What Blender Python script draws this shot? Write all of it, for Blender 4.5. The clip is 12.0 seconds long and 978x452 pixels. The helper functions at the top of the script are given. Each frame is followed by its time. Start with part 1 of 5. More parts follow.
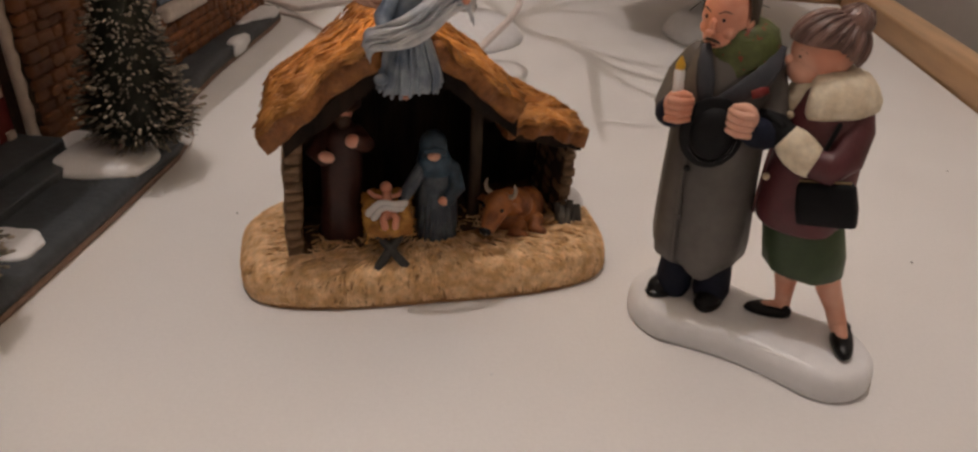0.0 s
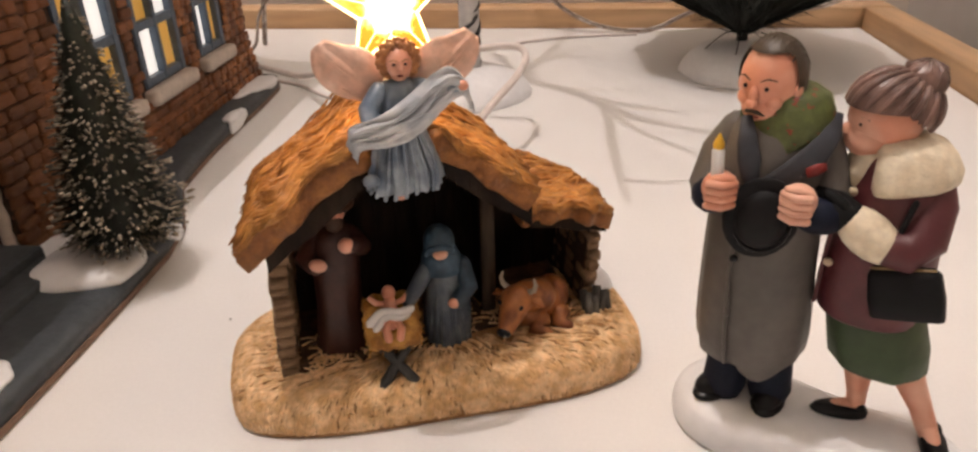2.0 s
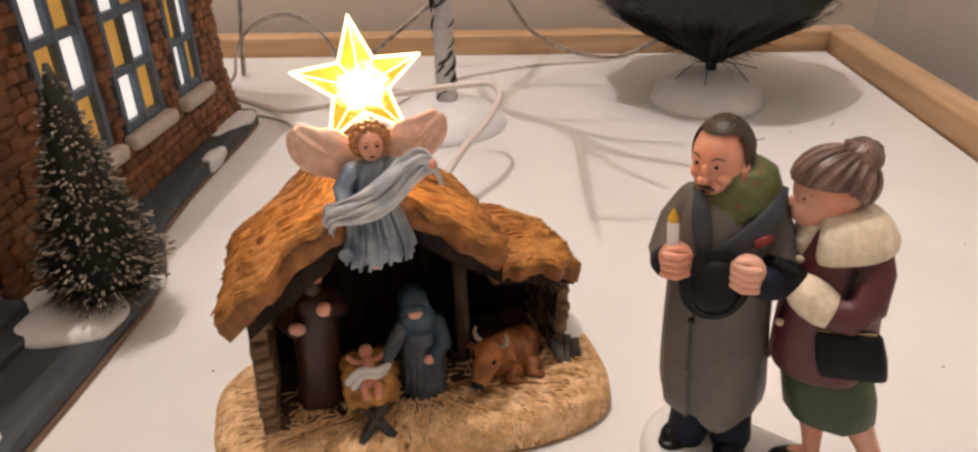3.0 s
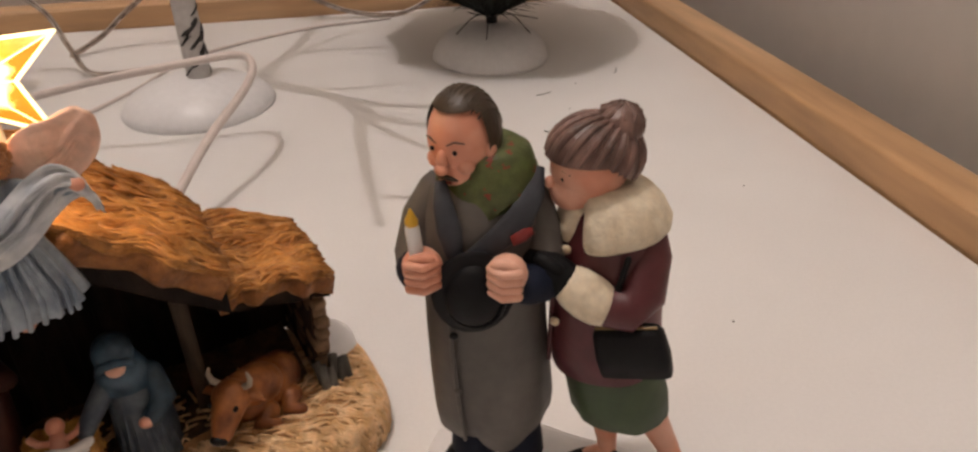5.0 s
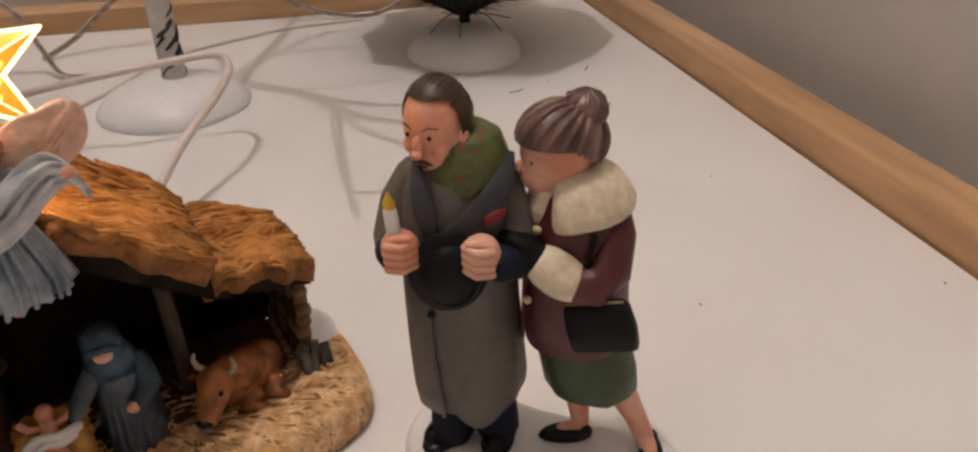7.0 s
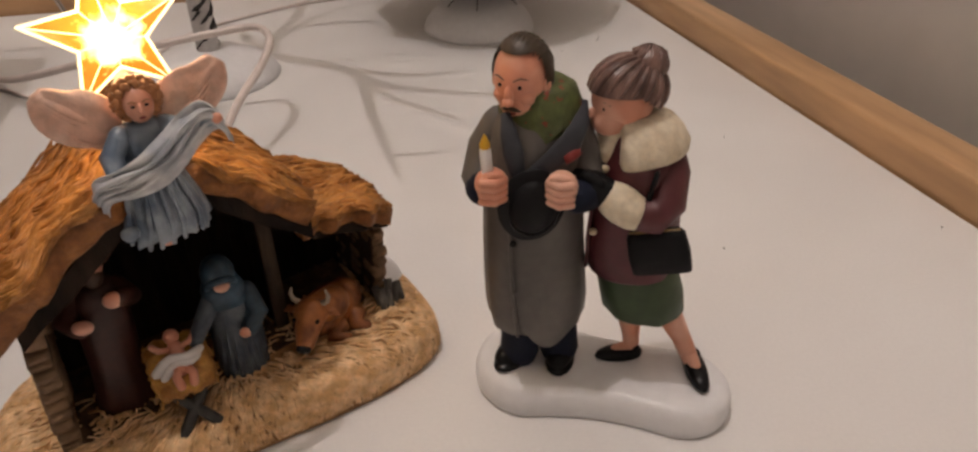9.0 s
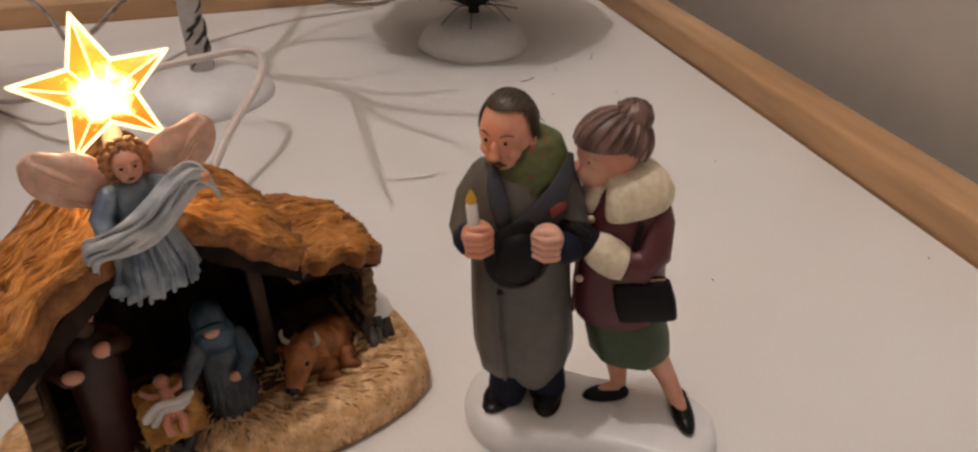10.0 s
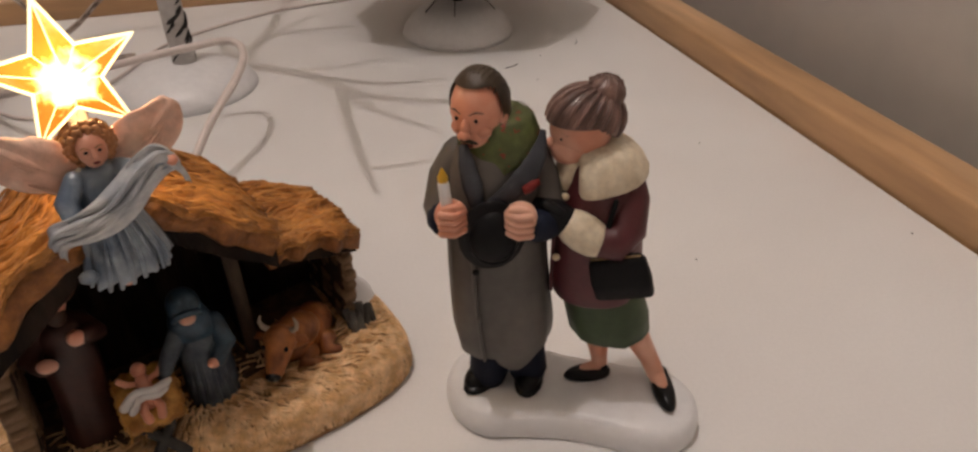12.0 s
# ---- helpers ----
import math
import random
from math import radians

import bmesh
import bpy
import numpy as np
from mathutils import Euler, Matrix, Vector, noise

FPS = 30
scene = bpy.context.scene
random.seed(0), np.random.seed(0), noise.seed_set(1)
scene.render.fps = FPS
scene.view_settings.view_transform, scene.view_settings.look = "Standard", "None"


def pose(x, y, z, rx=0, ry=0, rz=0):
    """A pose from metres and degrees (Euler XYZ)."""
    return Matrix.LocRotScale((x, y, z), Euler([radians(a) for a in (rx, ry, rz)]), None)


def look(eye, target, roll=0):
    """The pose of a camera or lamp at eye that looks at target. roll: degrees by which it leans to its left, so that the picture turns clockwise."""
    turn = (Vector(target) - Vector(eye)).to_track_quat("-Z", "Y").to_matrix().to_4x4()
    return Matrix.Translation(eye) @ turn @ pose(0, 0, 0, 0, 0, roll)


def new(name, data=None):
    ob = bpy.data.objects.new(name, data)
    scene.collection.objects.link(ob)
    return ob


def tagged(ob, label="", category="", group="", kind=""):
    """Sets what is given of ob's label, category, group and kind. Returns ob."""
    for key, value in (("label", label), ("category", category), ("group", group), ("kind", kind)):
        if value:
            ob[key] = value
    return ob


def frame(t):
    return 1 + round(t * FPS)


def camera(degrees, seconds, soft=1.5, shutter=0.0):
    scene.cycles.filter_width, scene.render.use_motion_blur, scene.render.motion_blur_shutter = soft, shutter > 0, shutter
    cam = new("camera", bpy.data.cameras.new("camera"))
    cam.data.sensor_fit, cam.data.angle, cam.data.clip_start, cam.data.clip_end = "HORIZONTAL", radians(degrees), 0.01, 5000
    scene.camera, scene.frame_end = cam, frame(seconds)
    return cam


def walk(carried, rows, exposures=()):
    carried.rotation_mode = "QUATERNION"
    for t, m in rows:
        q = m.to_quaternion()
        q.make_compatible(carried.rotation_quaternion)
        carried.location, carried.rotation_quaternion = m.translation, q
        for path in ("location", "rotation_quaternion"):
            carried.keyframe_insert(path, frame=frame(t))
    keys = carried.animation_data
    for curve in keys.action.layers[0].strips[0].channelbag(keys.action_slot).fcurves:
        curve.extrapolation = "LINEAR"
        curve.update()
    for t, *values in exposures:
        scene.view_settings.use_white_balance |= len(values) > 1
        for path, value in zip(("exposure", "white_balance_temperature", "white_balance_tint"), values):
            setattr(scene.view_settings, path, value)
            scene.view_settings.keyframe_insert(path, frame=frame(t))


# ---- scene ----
cam = camera(67.2, 12.0, soft=2.4)
# seconds, eye, target, lean
PATH = [
    (0, (0.03693, 0.01887, 0.12583), (0.02206, 0.23376, -0.00106), 3.22),
    (0.5, (0.02876, 0.03071, 0.12509), (0.00926, 0.24634, 0.00011), 0.96),
    (1, (0.03229, 0.03745, 0.12314), (0.01285, 0.25485, 0.00123), -0.93),
    (1.5, (0.03266, 0.04143, 0.12530), (0.00839, 0.26015, 0.00668), -1.76),
    (2, (0.03598, 0.04843, 0.12787), (0.01327, 0.26836, 0.01118), -1.48),
    (2.5, (0.03511, 0.04638, 0.13932), (0.01335, 0.26737, 0.02446), -1.64),
    (3, (0.03945, 0.04787, 0.14366), (0.02234, 0.26915, 0.02857), -1.80),
    (3.5, (0.05865, 0.05882, 0.14044), (0.05181, 0.27895, 0.02214), -1.46),
    (3.7, (0.06616, 0.06259, 0.13973), (0.06695, 0.28276, 0.02131), -1.19),
    (5.3, (0.05521, 0.08062, 0.13216), (0.10006, 0.28994, 0.00303), -0.51),
    (5.5, (0.05257, 0.07745, 0.12998), (0.09924, 0.28694, 0.00178), -0.12),
    (6, (0.05340, 0.07421, 0.13012), (0.09939, 0.28302, 0.00057), -0.46),
    (6.5, (0.05642, 0.07369, 0.13184), (0.10258, 0.28326, 0.00358), -0.52),
    (7, (0.05896, 0.07209, 0.13597), (0.10649, 0.28159, 0.00810), -1.00),
    (7.5, (0.05018, 0.06557, 0.13413), (0.09803, 0.27327, 0.00346), -0.97),
    (9.3, (0.03449, 0.05421, 0.14200), (0.08760, 0.25853, 0.00808), -0.68),
    (9.5, (0.03688, 0.05733, 0.14366), (0.09118, 0.26138, 0.00982), -0.36),
    (10, (0.03823, 0.05831, 0.15059), (0.09054, 0.26239, 0.01599), -0.79),
    (10.5, (0.04213, 0.05486, 0.14951), (0.09614, 0.25852, 0.01494), -1.18),
    (11, (0.04137, 0.05225, 0.15361), (0.09498, 0.25665, 0.02002), -1.61),
    (11.5, (0.04262, 0.05400, 0.14994), (0.09630, 0.25803, 0.01581), -1.67),
    (12, (0.04261, 0.05615, 0.14760), (0.09567, 0.25866, 0.01095), -1.83),
]
EXPOSURES = [(0.0, -0.78), (0.5, -0.42), (1.0, -0.03), (2.5, 0.07), (3.0, 0.0), (3.5, -0.2), (5.5, -0.46), (7.5, -0.56), (9.5, -0.68), (12.0, -0.75)]
walk(cam, [(t, look(eye, target, roll)) for t, eye, target, roll in PATH], EXPOSURES)

# ---- light ----
world = bpy.data.worlds.new("room_air")
scene.world = world
world.use_nodes = True
world.node_tree.nodes["Background"].inputs[0].default_value = (1.0, 0.86, 0.72, 1)
world.node_tree.nodes["Background"].inputs[1].default_value = 0.02

LAMP = Vector((-0.19, 0.21, 1.5))
bulb = bpy.data.lights.new("ceiling_bulb", "POINT")
bulb.energy, bulb.color, bulb.shadow_soft_size = 28.6, (1.0, 0.89, 0.85), 0.007
bulb_ob = new("ceiling_bulb", bulb)
bulb_ob.location = LAMP
# a second, farther ceiling lamp on the left, which throws the faint long shadows
far_bulb = bpy.data.lights.new("far_ceiling_bulb", "POINT")
far_bulb.energy, far_bulb.color, far_bulb.shadow_soft_size = 5, (1.0, 0.88, 0.82), 0.05
far_ob = new("far_ceiling_bulb", far_bulb)
far_ob.location = (-1.65, -0.62, 1.40)
star_bulb = bpy.data.lights.new("star_bulb", "POINT")
star_bulb.energy, star_bulb.color, star_bulb.shadow_soft_size = 0.055, (1.0, 0.62, 0.25), 0.006

# ---- tools; lengths in decimetres ----
U = 0.1
TAU = 2 * math.pi


def thing(name, at, label, category, group="", kind=""):
    ob = new(name)
    ob.empty_display_size = 0.01
    ob.location = Vector(at) * U
    return tagged(ob, label, category, group, kind)


def world_place(ob):
    place = Vector(ob.location)
    while ob.parent:
        ob = ob.parent
        place += ob.location
    return place


def mesh_of(name, bm, mats, offset=Vector((0, 0, 0)), smooth=True):
    bmesh.ops.recalc_face_normals(bm, faces=bm.faces)
    for v in bm.verts:
        v.co = v.co * U - offset
    me = bpy.data.meshes.new(name)
    bm.to_mesh(me)
    bm.free()
    for m in mats if isinstance(mats, (list, tuple)) else [mats]:
        me.materials.append(m)
    me.polygons.foreach_set("use_smooth", [smooth] * len(me.polygons))
    return me


def part(name, bm, mats, parent=None, label="", smooth=True, at=None):
    """A bmesh in world decimetres becomes one mesh object under a thing, or a thing of its own at a base point."""
    if parent is not None:
        base = world_place(parent)
        ob = new(name, mesh_of(name, bm, mats, base, smooth))
        ob.parent = parent
    else:
        base = Vector(at or (0, 0, 0)) * U
        ob = new(name, mesh_of(name, bm, mats, base, smooth))
        ob.location = base
    if label:
        ob["label"] = label
    return ob


def shift(ob, at):
    ob.location = Vector(at) * U
    return ob


def blob(bm, c, r, mi=0, M=None, rot=(0, 0, 0), seg=(16, 10)):
    """An ellipsoid; r one radius or three."""
    r = (r, r, r) if isinstance(r, (int, float)) else r
    m = Matrix.LocRotScale(Vector(c), Euler([radians(a) for a in rot]), Vector(r))
    out = bmesh.ops.create_uvsphere(bm, u_segments=seg[0], v_segments=seg[1], radius=1, matrix=(M @ m) if M else m)
    for v in out["verts"]:
        for f in v.link_faces:
            f.material_index = mi
    return out["verts"]


def rings(bm, loops, mi=0, caps=True):
    rows = [[bm.verts.new(p) for p in loop] for loop in loops]
    for a, b in zip(rows, rows[1:]):
        for i in range(len(a)):
            f = bm.faces.new((a[i], a[i - 1], b[i - 1], b[i]))
            f.material_index = mi
    if caps:
        for row in (rows[0], rows[-1]):
            f = bm.faces.new(row)
            f.material_index = mi
    return rows


def tube(bm, pts, r, mi=0, M=None, seg=10, flat=1.0, round_ends=True):
    """A swept round, with one radius or one for each point."""
    pts = [Vector(p) for p in pts]
    rad = [r] * len(pts) if isinstance(r, (int, float)) else list(r)
    if round_ends:
        d0, d1 = (pts[0] - pts[1]).normalized(), (pts[-1] - pts[-2]).normalized()
        r0, r1 = rad[0], rad[-1]
        pts = [pts[0] + d0 * r0 * 0.9, pts[0] + d0 * r0 * 0.55] + pts + [pts[-1] + d1 * r1 * 0.55, pts[-1] + d1 * r1 * 0.9]
        rad = [r0 * 0.35, r0 * 0.8] + rad + [r1 * 0.8, r1 * 0.35]
    loops, side = [], None
    for i, p in enumerate(pts):
        way = (pts[min(i + 1, len(pts) - 1)] - pts[max(i - 1, 0)]).normalized()
        if side is None:
            side = way.orthogonal().normalized()
        side = (side - way * side.dot(way)).normalized()
        up = way.cross(side)
        loop = [p + (side * math.cos(TAU * k / seg) + up * math.sin(TAU * k / seg) * flat) * rad[i] for k in range(seg)]
        loops.append([M @ q for q in loop] if M else loop)
    rings(bm, loops, mi)


def smooth_path(pts, n=6):
    """Catmull-Rom through the points."""
    pts = [Vector(p) for p in pts]
    ext = [2 * pts[0] - pts[1]] + pts + [2 * pts[-1] - pts[-2]]
    out = []
    for a, b, c, d in zip(ext, ext[1:], ext[2:], ext[3:]):
        for k in range(n):
            t = k / n
            out.append(0.5 * (2 * b + (c - a) * t + (2 * a - 5 * b + 4 * c - d) * t * t + (3 * b - a - 3 * c + d) * t ** 3))
    return out + [pts[-1]]


def loft(bm, secs, mi=0, M=None, seg=24, fold=None):
    """secs: rows of (x, y, z, rx, ry, turn). fold(angle, k) scales the radius."""
    loops = []
    for k, (x, y, z, rx, ry, turn) in enumerate(secs):
        loop = []
        ca, sa = math.cos(radians(turn)), math.sin(radians(turn))
        for i in range(seg):
            a = TAU * i / seg
            g = fold(a, k / (len(secs) - 1)) if fold else 1
            px, py = rx * math.cos(a) * g, ry * math.sin(a) * g
            q = Vector((x + px * ca - py * sa, y + px * sa + py * ca, z))
            loop.append(M @ q if M else q)
        loops.append(loop)
    rings(bm, loops, mi)


def box(bm, lo, hi, mi=0, M=None, bevel=0.0):
    lo, hi = Vector(lo), Vector(hi)
    m = Matrix.LocRotScale((lo + hi) / 2, None, hi - lo)
    out = bmesh.ops.create_cube(bm, size=1, matrix=(M @ m) if M else m)
    if bevel:
        edges = {e for v in out["verts"] for e in v.link_edges}
        res = bmesh.ops.bevel(bm, geom=list(edges), offset=bevel, segments=2, affect="EDGES", profile=0.6)
        faces = res["faces"]
    else:
        faces = {f for v in out["verts"] for f in v.link_faces}
    for f in faces:
        f.material_index = mi
        for v in f.verts:
            for g in v.link_faces:
                g.material_index = mi


def pillow(bm, place, nu, nv, thick, mi=0, bump=None):
    """A closed slab: place(a, b) gives the top point and its normal for a, b in 0..1."""
    top, low = [], []
    for j in range(nv + 1):
        t_row, l_row = [], []
        for i in range(nu + 1):
            p, n = place(i / nu, j / nv)
            edge = min(i, nu - i, j, nv - j)
            d = (bump(p) if bump else 0) - (thick * 0.22 if edge == 0 else 0)
            t_row.append(bm.verts.new(p + n * d))
            l_row.append(bm.verts.new(p - n * thick * (0.85 if edge == 0 else 1) + (n * 0.3 * bump(p * 1.7) if bump else Vector())))
        top.append(t_row)
        low.append(l_row)
    for j in range(nv):
        for i in range(nu):
            bm.faces.new((top[j][i], top[j][i + 1], top[j + 1][i + 1], top[j + 1][i])).material_index = mi
            bm.faces.new((low[j][i], low[j + 1][i], low[j + 1][i + 1], low[j][i + 1])).material_index = mi
    rim = [(0, i) for i in range(nu)] + [(j, nu) for j in range(nv)] + [(nv, i) for i in range(nu, 0, -1)] + [(j, 0) for j in range(nv, 0, -1)]
    for (j0, i0), (j1, i1) in zip(rim, rim[1:] + rim[:1]):
        bm.faces.new((top[j0][i0], low[j0][i0], low[j1][i1], top[j1][i1])).material_index = mi


# ---- materials ----
def paint(name, color, rough=0.5, var=0.25, scale=300, bump=0.0, bump_scale=900, metal=0.0, coat=0.0, color2=None, mix_scale=120, stretch=(1, 1, 1), spread=(0.4, 0.62), random_tint=0.0, spec=0.5):
    m = bpy.data.materials.new(name)
    m.use_nodes = True
    n, l = m.node_tree.nodes, m.node_tree.links
    b = n["Principled BSDF"]
    b.inputs["Roughness"].default_value, b.inputs["Metallic"].default_value = rough, metal
    b.inputs["Coat Weight"].default_value = coat
    b.inputs["Specular IOR Level"].default_value = spec
    co = n.new("ShaderNodeTexCoord")
    mp = n.new("ShaderNodeMapping")
    mp.inputs["Scale"].default_value = stretch
    l.new(co.outputs["Object"], mp.inputs["Vector"])
    fine = n.new("ShaderNodeTexNoise")
    fine.inputs["Scale"].default_value, fine.inputs["Detail"].default_value = scale, 5
    l.new(mp.outputs["Vector"], fine.inputs["Vector"])
    wide = n.new("ShaderNodeTexNoise")
    wide.inputs["Scale"].default_value, wide.inputs["Detail"].default_value = mix_scale, 3
    l.new(mp.outputs["Vector"], wide.inputs["Vector"])
    ramp = n.new("ShaderNodeValToRGB")
    ramp.color_ramp.elements[0].position, ramp.color_ramp.elements[1].position = spread
    c2 = color2 or tuple(c * (1 - var) for c in color)
    ramp.color_ramp.elements[0].color, ramp.color_ramp.elements[1].color = (*c2, 1), (*color, 1)
    l.new(wide.outputs["Fac"], ramp.inputs["Fac"])
    grain = n.new("ShaderNodeMapRange")
    grain.inputs["From Min"].default_value, grain.inputs["From Max"].default_value = 0.3, 0.7
    grain.inputs["To Min"].default_value, grain.inputs["To Max"].default_value = 1 - var, 1 + var * 0.5
    l.new(fine.outputs["Fac"], grain.inputs["Value"])
    mul = n.new("ShaderNodeVectorMath")
    mul.operation = "SCALE"
    l.new(ramp.outputs["Color"], mul.inputs[0])
    l.new(grain.outputs["Result"], mul.inputs["Scale"])
    last = mul.outputs["Vector"]
    if random_tint:
        info = n.new("ShaderNodeObjectInfo")
        rr = n.new("ShaderNodeMapRange")
        rr.inputs["To Min"].default_value, rr.inputs["To Max"].default_value = 1 - random_tint, 1 + random_tint
        l.new(info.outputs["Random"], rr.inputs["Value"])
        mul2 = n.new("ShaderNodeVectorMath")
        mul2.operation = "SCALE"
        l.new(last, mul2.inputs[0])
        l.new(rr.outputs["Result"], mul2.inputs["Scale"])
        last = mul2.outputs["Vector"]
    l.new(last, b.inputs["Base Color"])
    if bump:
        bn = n.new("ShaderNodeTexNoise")
        bn.inputs["Scale"].default_value, bn.inputs["Detail"].default_value = bump_scale, 4
        l.new(mp.outputs["Vector"], bn.inputs["Vector"])
        bp = n.new("ShaderNodeBump")
        bp.inputs["Strength"].default_value, bp.inputs["Distance"].default_value = bump, 0.0006
        l.new(bn.outputs["Fac"], bp.inputs["Height"])
        l.new(bp.outputs["Normal"], b.inputs["Normal"])
    return m


def glow(name, color, strength, base=(0.5, 0.5, 0.5), rough=0.3):
    m = bpy.data.materials.new(name)
    m.use_nodes = True
    b = m.node_tree.nodes["Principled BSDF"]
    b.inputs["Base Color"].default_value = (*base, 1)
    b.inputs["Roughness"].default_value = rough
    b.inputs["Emission Color"].default_value = (*color, 1)
    b.inputs["Emission Strength"].default_value = strength
    return m


TABLE = paint("white_melamine", (0.80, 0.79, 0.775), 0.42, 0.025, 900, 0.02, 1500, mix_scale=9, color2=(0.765, 0.75, 0.735))
WALL_BEIGE = paint("beige_wall_paint", (0.74, 0.66, 0.58), 0.7, 0.03, 60, 0.15, 250, mix_scale=4)
WALL_GREY = paint("grey_wall_paint", (0.63, 0.60, 0.555), 0.6, 0.03, 60, 0.15, 250, mix_scale=3, color2=(0.59, 0.555, 0.52))
CEILING = paint("ceiling_white", (0.8, 0.78, 0.74), 0.8, 0.04, 40)
FLOOR = paint("brown_floor", (0.25, 0.17, 0.11), 0.5, 0.2, 30)
PINE = paint("pine_strip", (0.64, 0.42, 0.24), 0.45, 0.22, 130, 0.1, 500, mix_scale=30, color2=(0.52, 0.31, 0.155), stretch=(0.12, 1, 1))
PINE_SIDE = paint("pine_strip_side", (0.64, 0.42, 0.24), 0.45, 0.22, 130, 0.1, 500, mix_scale=30, color2=(0.52, 0.31, 0.155), stretch=(1, 0.12, 1))
GAP_SHADE = paint("dark_gap", (0.03, 0.025, 0.02), 0.9, 0.1)
SNOW = paint("painted_snow", (0.80, 0.80, 0.81), 0.35, 0.04, 300, 0.12, 500, mix_scale=60)
# Browner than the strands: the dark of their crevices is put into its colour.
STRAW = paint("straw_ground", (0.58, 0.31, 0.125), 0.6, 0.3, 700, 0.8, 1300, mix_scale=160, color2=(0.40, 0.195, 0.07))
STRAW_BITS = paint("straw_strands", (0.92, 0.63, 0.35), 0.42, 0.2, 600, mix_scale=260, color2=(0.70, 0.41, 0.18))
THATCH = paint("orange_thatch", (0.36, 0.140, 0.030), 0.55, 0.3, 600, 0.9, 1000, mix_scale=130, color2=(0.22, 0.080, 0.018))
THATCH_BITS = paint("thatch_strands", (0.54, 0.245, 0.058), 0.48, 0.25, 600, mix_scale=180, color2=(0.40, 0.16, 0.032))
# Dark wood, lowered further in tone to carry the stable's inner shade.
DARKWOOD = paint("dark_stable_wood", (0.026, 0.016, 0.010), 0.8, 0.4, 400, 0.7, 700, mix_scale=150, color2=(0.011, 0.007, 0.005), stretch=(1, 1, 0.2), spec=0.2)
STABLE_STONE = paint("tan_stable_stone", (0.46, 0.29, 0.16), 0.6, 0.3, 500, 0.5, 900, mix_scale=200, color2=(0.20, 0.115, 0.06), random_tint=0.2)
MORTAR = paint("brown_mortar", (0.065, 0.034, 0.018), 0.8, 0.3, 500, 0.5)
COT_STONE = paint("cottage_stone", (0.46, 0.175, 0.055), 0.5, 0.4, 400, 0.9, 700, mix_scale=110, color2=(0.21, 0.072, 0.024), random_tint=0.32)
COT_BASE = paint("slate_blue_base", (0.058, 0.068, 0.078), 0.5, 0.25, 300, 0.3, 600, mix_scale=60)
COT_SIDE = paint("raw_base_side", (0.24, 0.145, 0.095), 0.6, 0.25, 300, 0.3, 600)
FRAME_BLUE = paint("blue_window_paint", (0.10, 0.14, 0.195), 0.45, 0.2, 400)
SILL = paint("cream_sill", (0.62, 0.53, 0.45), 0.45, 0.12, 300, 0.2, 500)
PANE_WHITE = glow("white_lit_pane", (1.0, 0.93, 0.86), 0.75, (0.7, 0.68, 0.66))
PANE_AMBER = glow("amber_lit_pane", (1.0, 0.52, 0.10), 0.28, (0.45, 0.26, 0.06))
DOOR_RED = paint("deep_red_paint", (0.14, 0.012, 0.010), 0.4, 0.2, 300)
BARK = paint("birch_bark", (0.62, 0.60, 0.58), 0.6, 0.1, 300, 0.2, 500)
BARK_DARK = paint("birch_marks", (0.04, 0.035, 0.032), 0.7, 0.3, 300)
CORD = paint("pale_cable", (0.72, 0.64, 0.60), 0.35, 0.06, 200)
STRAND = paint("brown_wire_strand", (0.13, 0.085, 0.06), 0.4, 0.2)
CORD_CLEAR = paint("clear_flat_cable", (0.62, 0.55, 0.49), 0.2, 0.25, 260, mix_scale=120, color2=(0.42, 0.33, 0.27))
NEEDLE = paint("dark_bristle", (0.020, 0.026, 0.016), 0.55, 0.4, 500)
NEEDLE_BLACK = paint("black_green_bristle", (0.010, 0.014, 0.010), 0.6, 0.4, 500)
FROST = paint("frosted_tips", (0.40, 0.34, 0.26), 0.6, 0.3, 600, mix_scale=200, color2=(0.15, 0.13, 0.10))
WIRE = paint("dark_wire", (0.02, 0.02, 0.02), 0.4, 0.2, metal=0.6)

# ---- the room and the table ----
EDGE_X, EDGE_Y = 2.512, 6.085
STRIP_H, STRIP_T = 0.145, 0.215
rng = random.Random(7)


def structure(name, bm, mat, label, category, smooth=False):
    return tagged(part(name, bm, mat, None, label, smooth), label, category, kind="structure")


bm = bmesh.new()
box(bm, (-12, -9, -0.18), (EDGE_X, EDGE_Y, 0))
structure("tabletop", bm, TABLE, "smooth white display board with faint marks", "tabletop")
bm = bmesh.new()
box(bm, (-12, EDGE_Y + 0.015, -0.18), (EDGE_X + 0.015 + STRIP_T, EDGE_Y + 0.015 + STRIP_T, STRIP_H), bevel=0.015)
structure("trim_back", bm, PINE, "pale pine strip edging the board", "trim", True)
bm = bmesh.new()
box(bm, (EDGE_X + 0.015, -9, -0.18), (EDGE_X + 0.015 + STRIP_T, EDGE_Y + 0.012, STRIP_H - 0.002), bevel=0.015)
structure("trim_side", bm, PINE_SIDE, "pale pine strip edging the board", "trim", True)
# solid dark filler in the narrow gap; its shade is put into the colour
bm = bmesh.new()
box(bm, (-12, EDGE_Y + 0.002, -0.17), (EDGE_X + 0.012, EDGE_Y + 0.013, -0.012))
box(bm, (EDGE_X + 0.002, -9, -0.17), (EDGE_X + 0.013, EDGE_Y, -0.012))
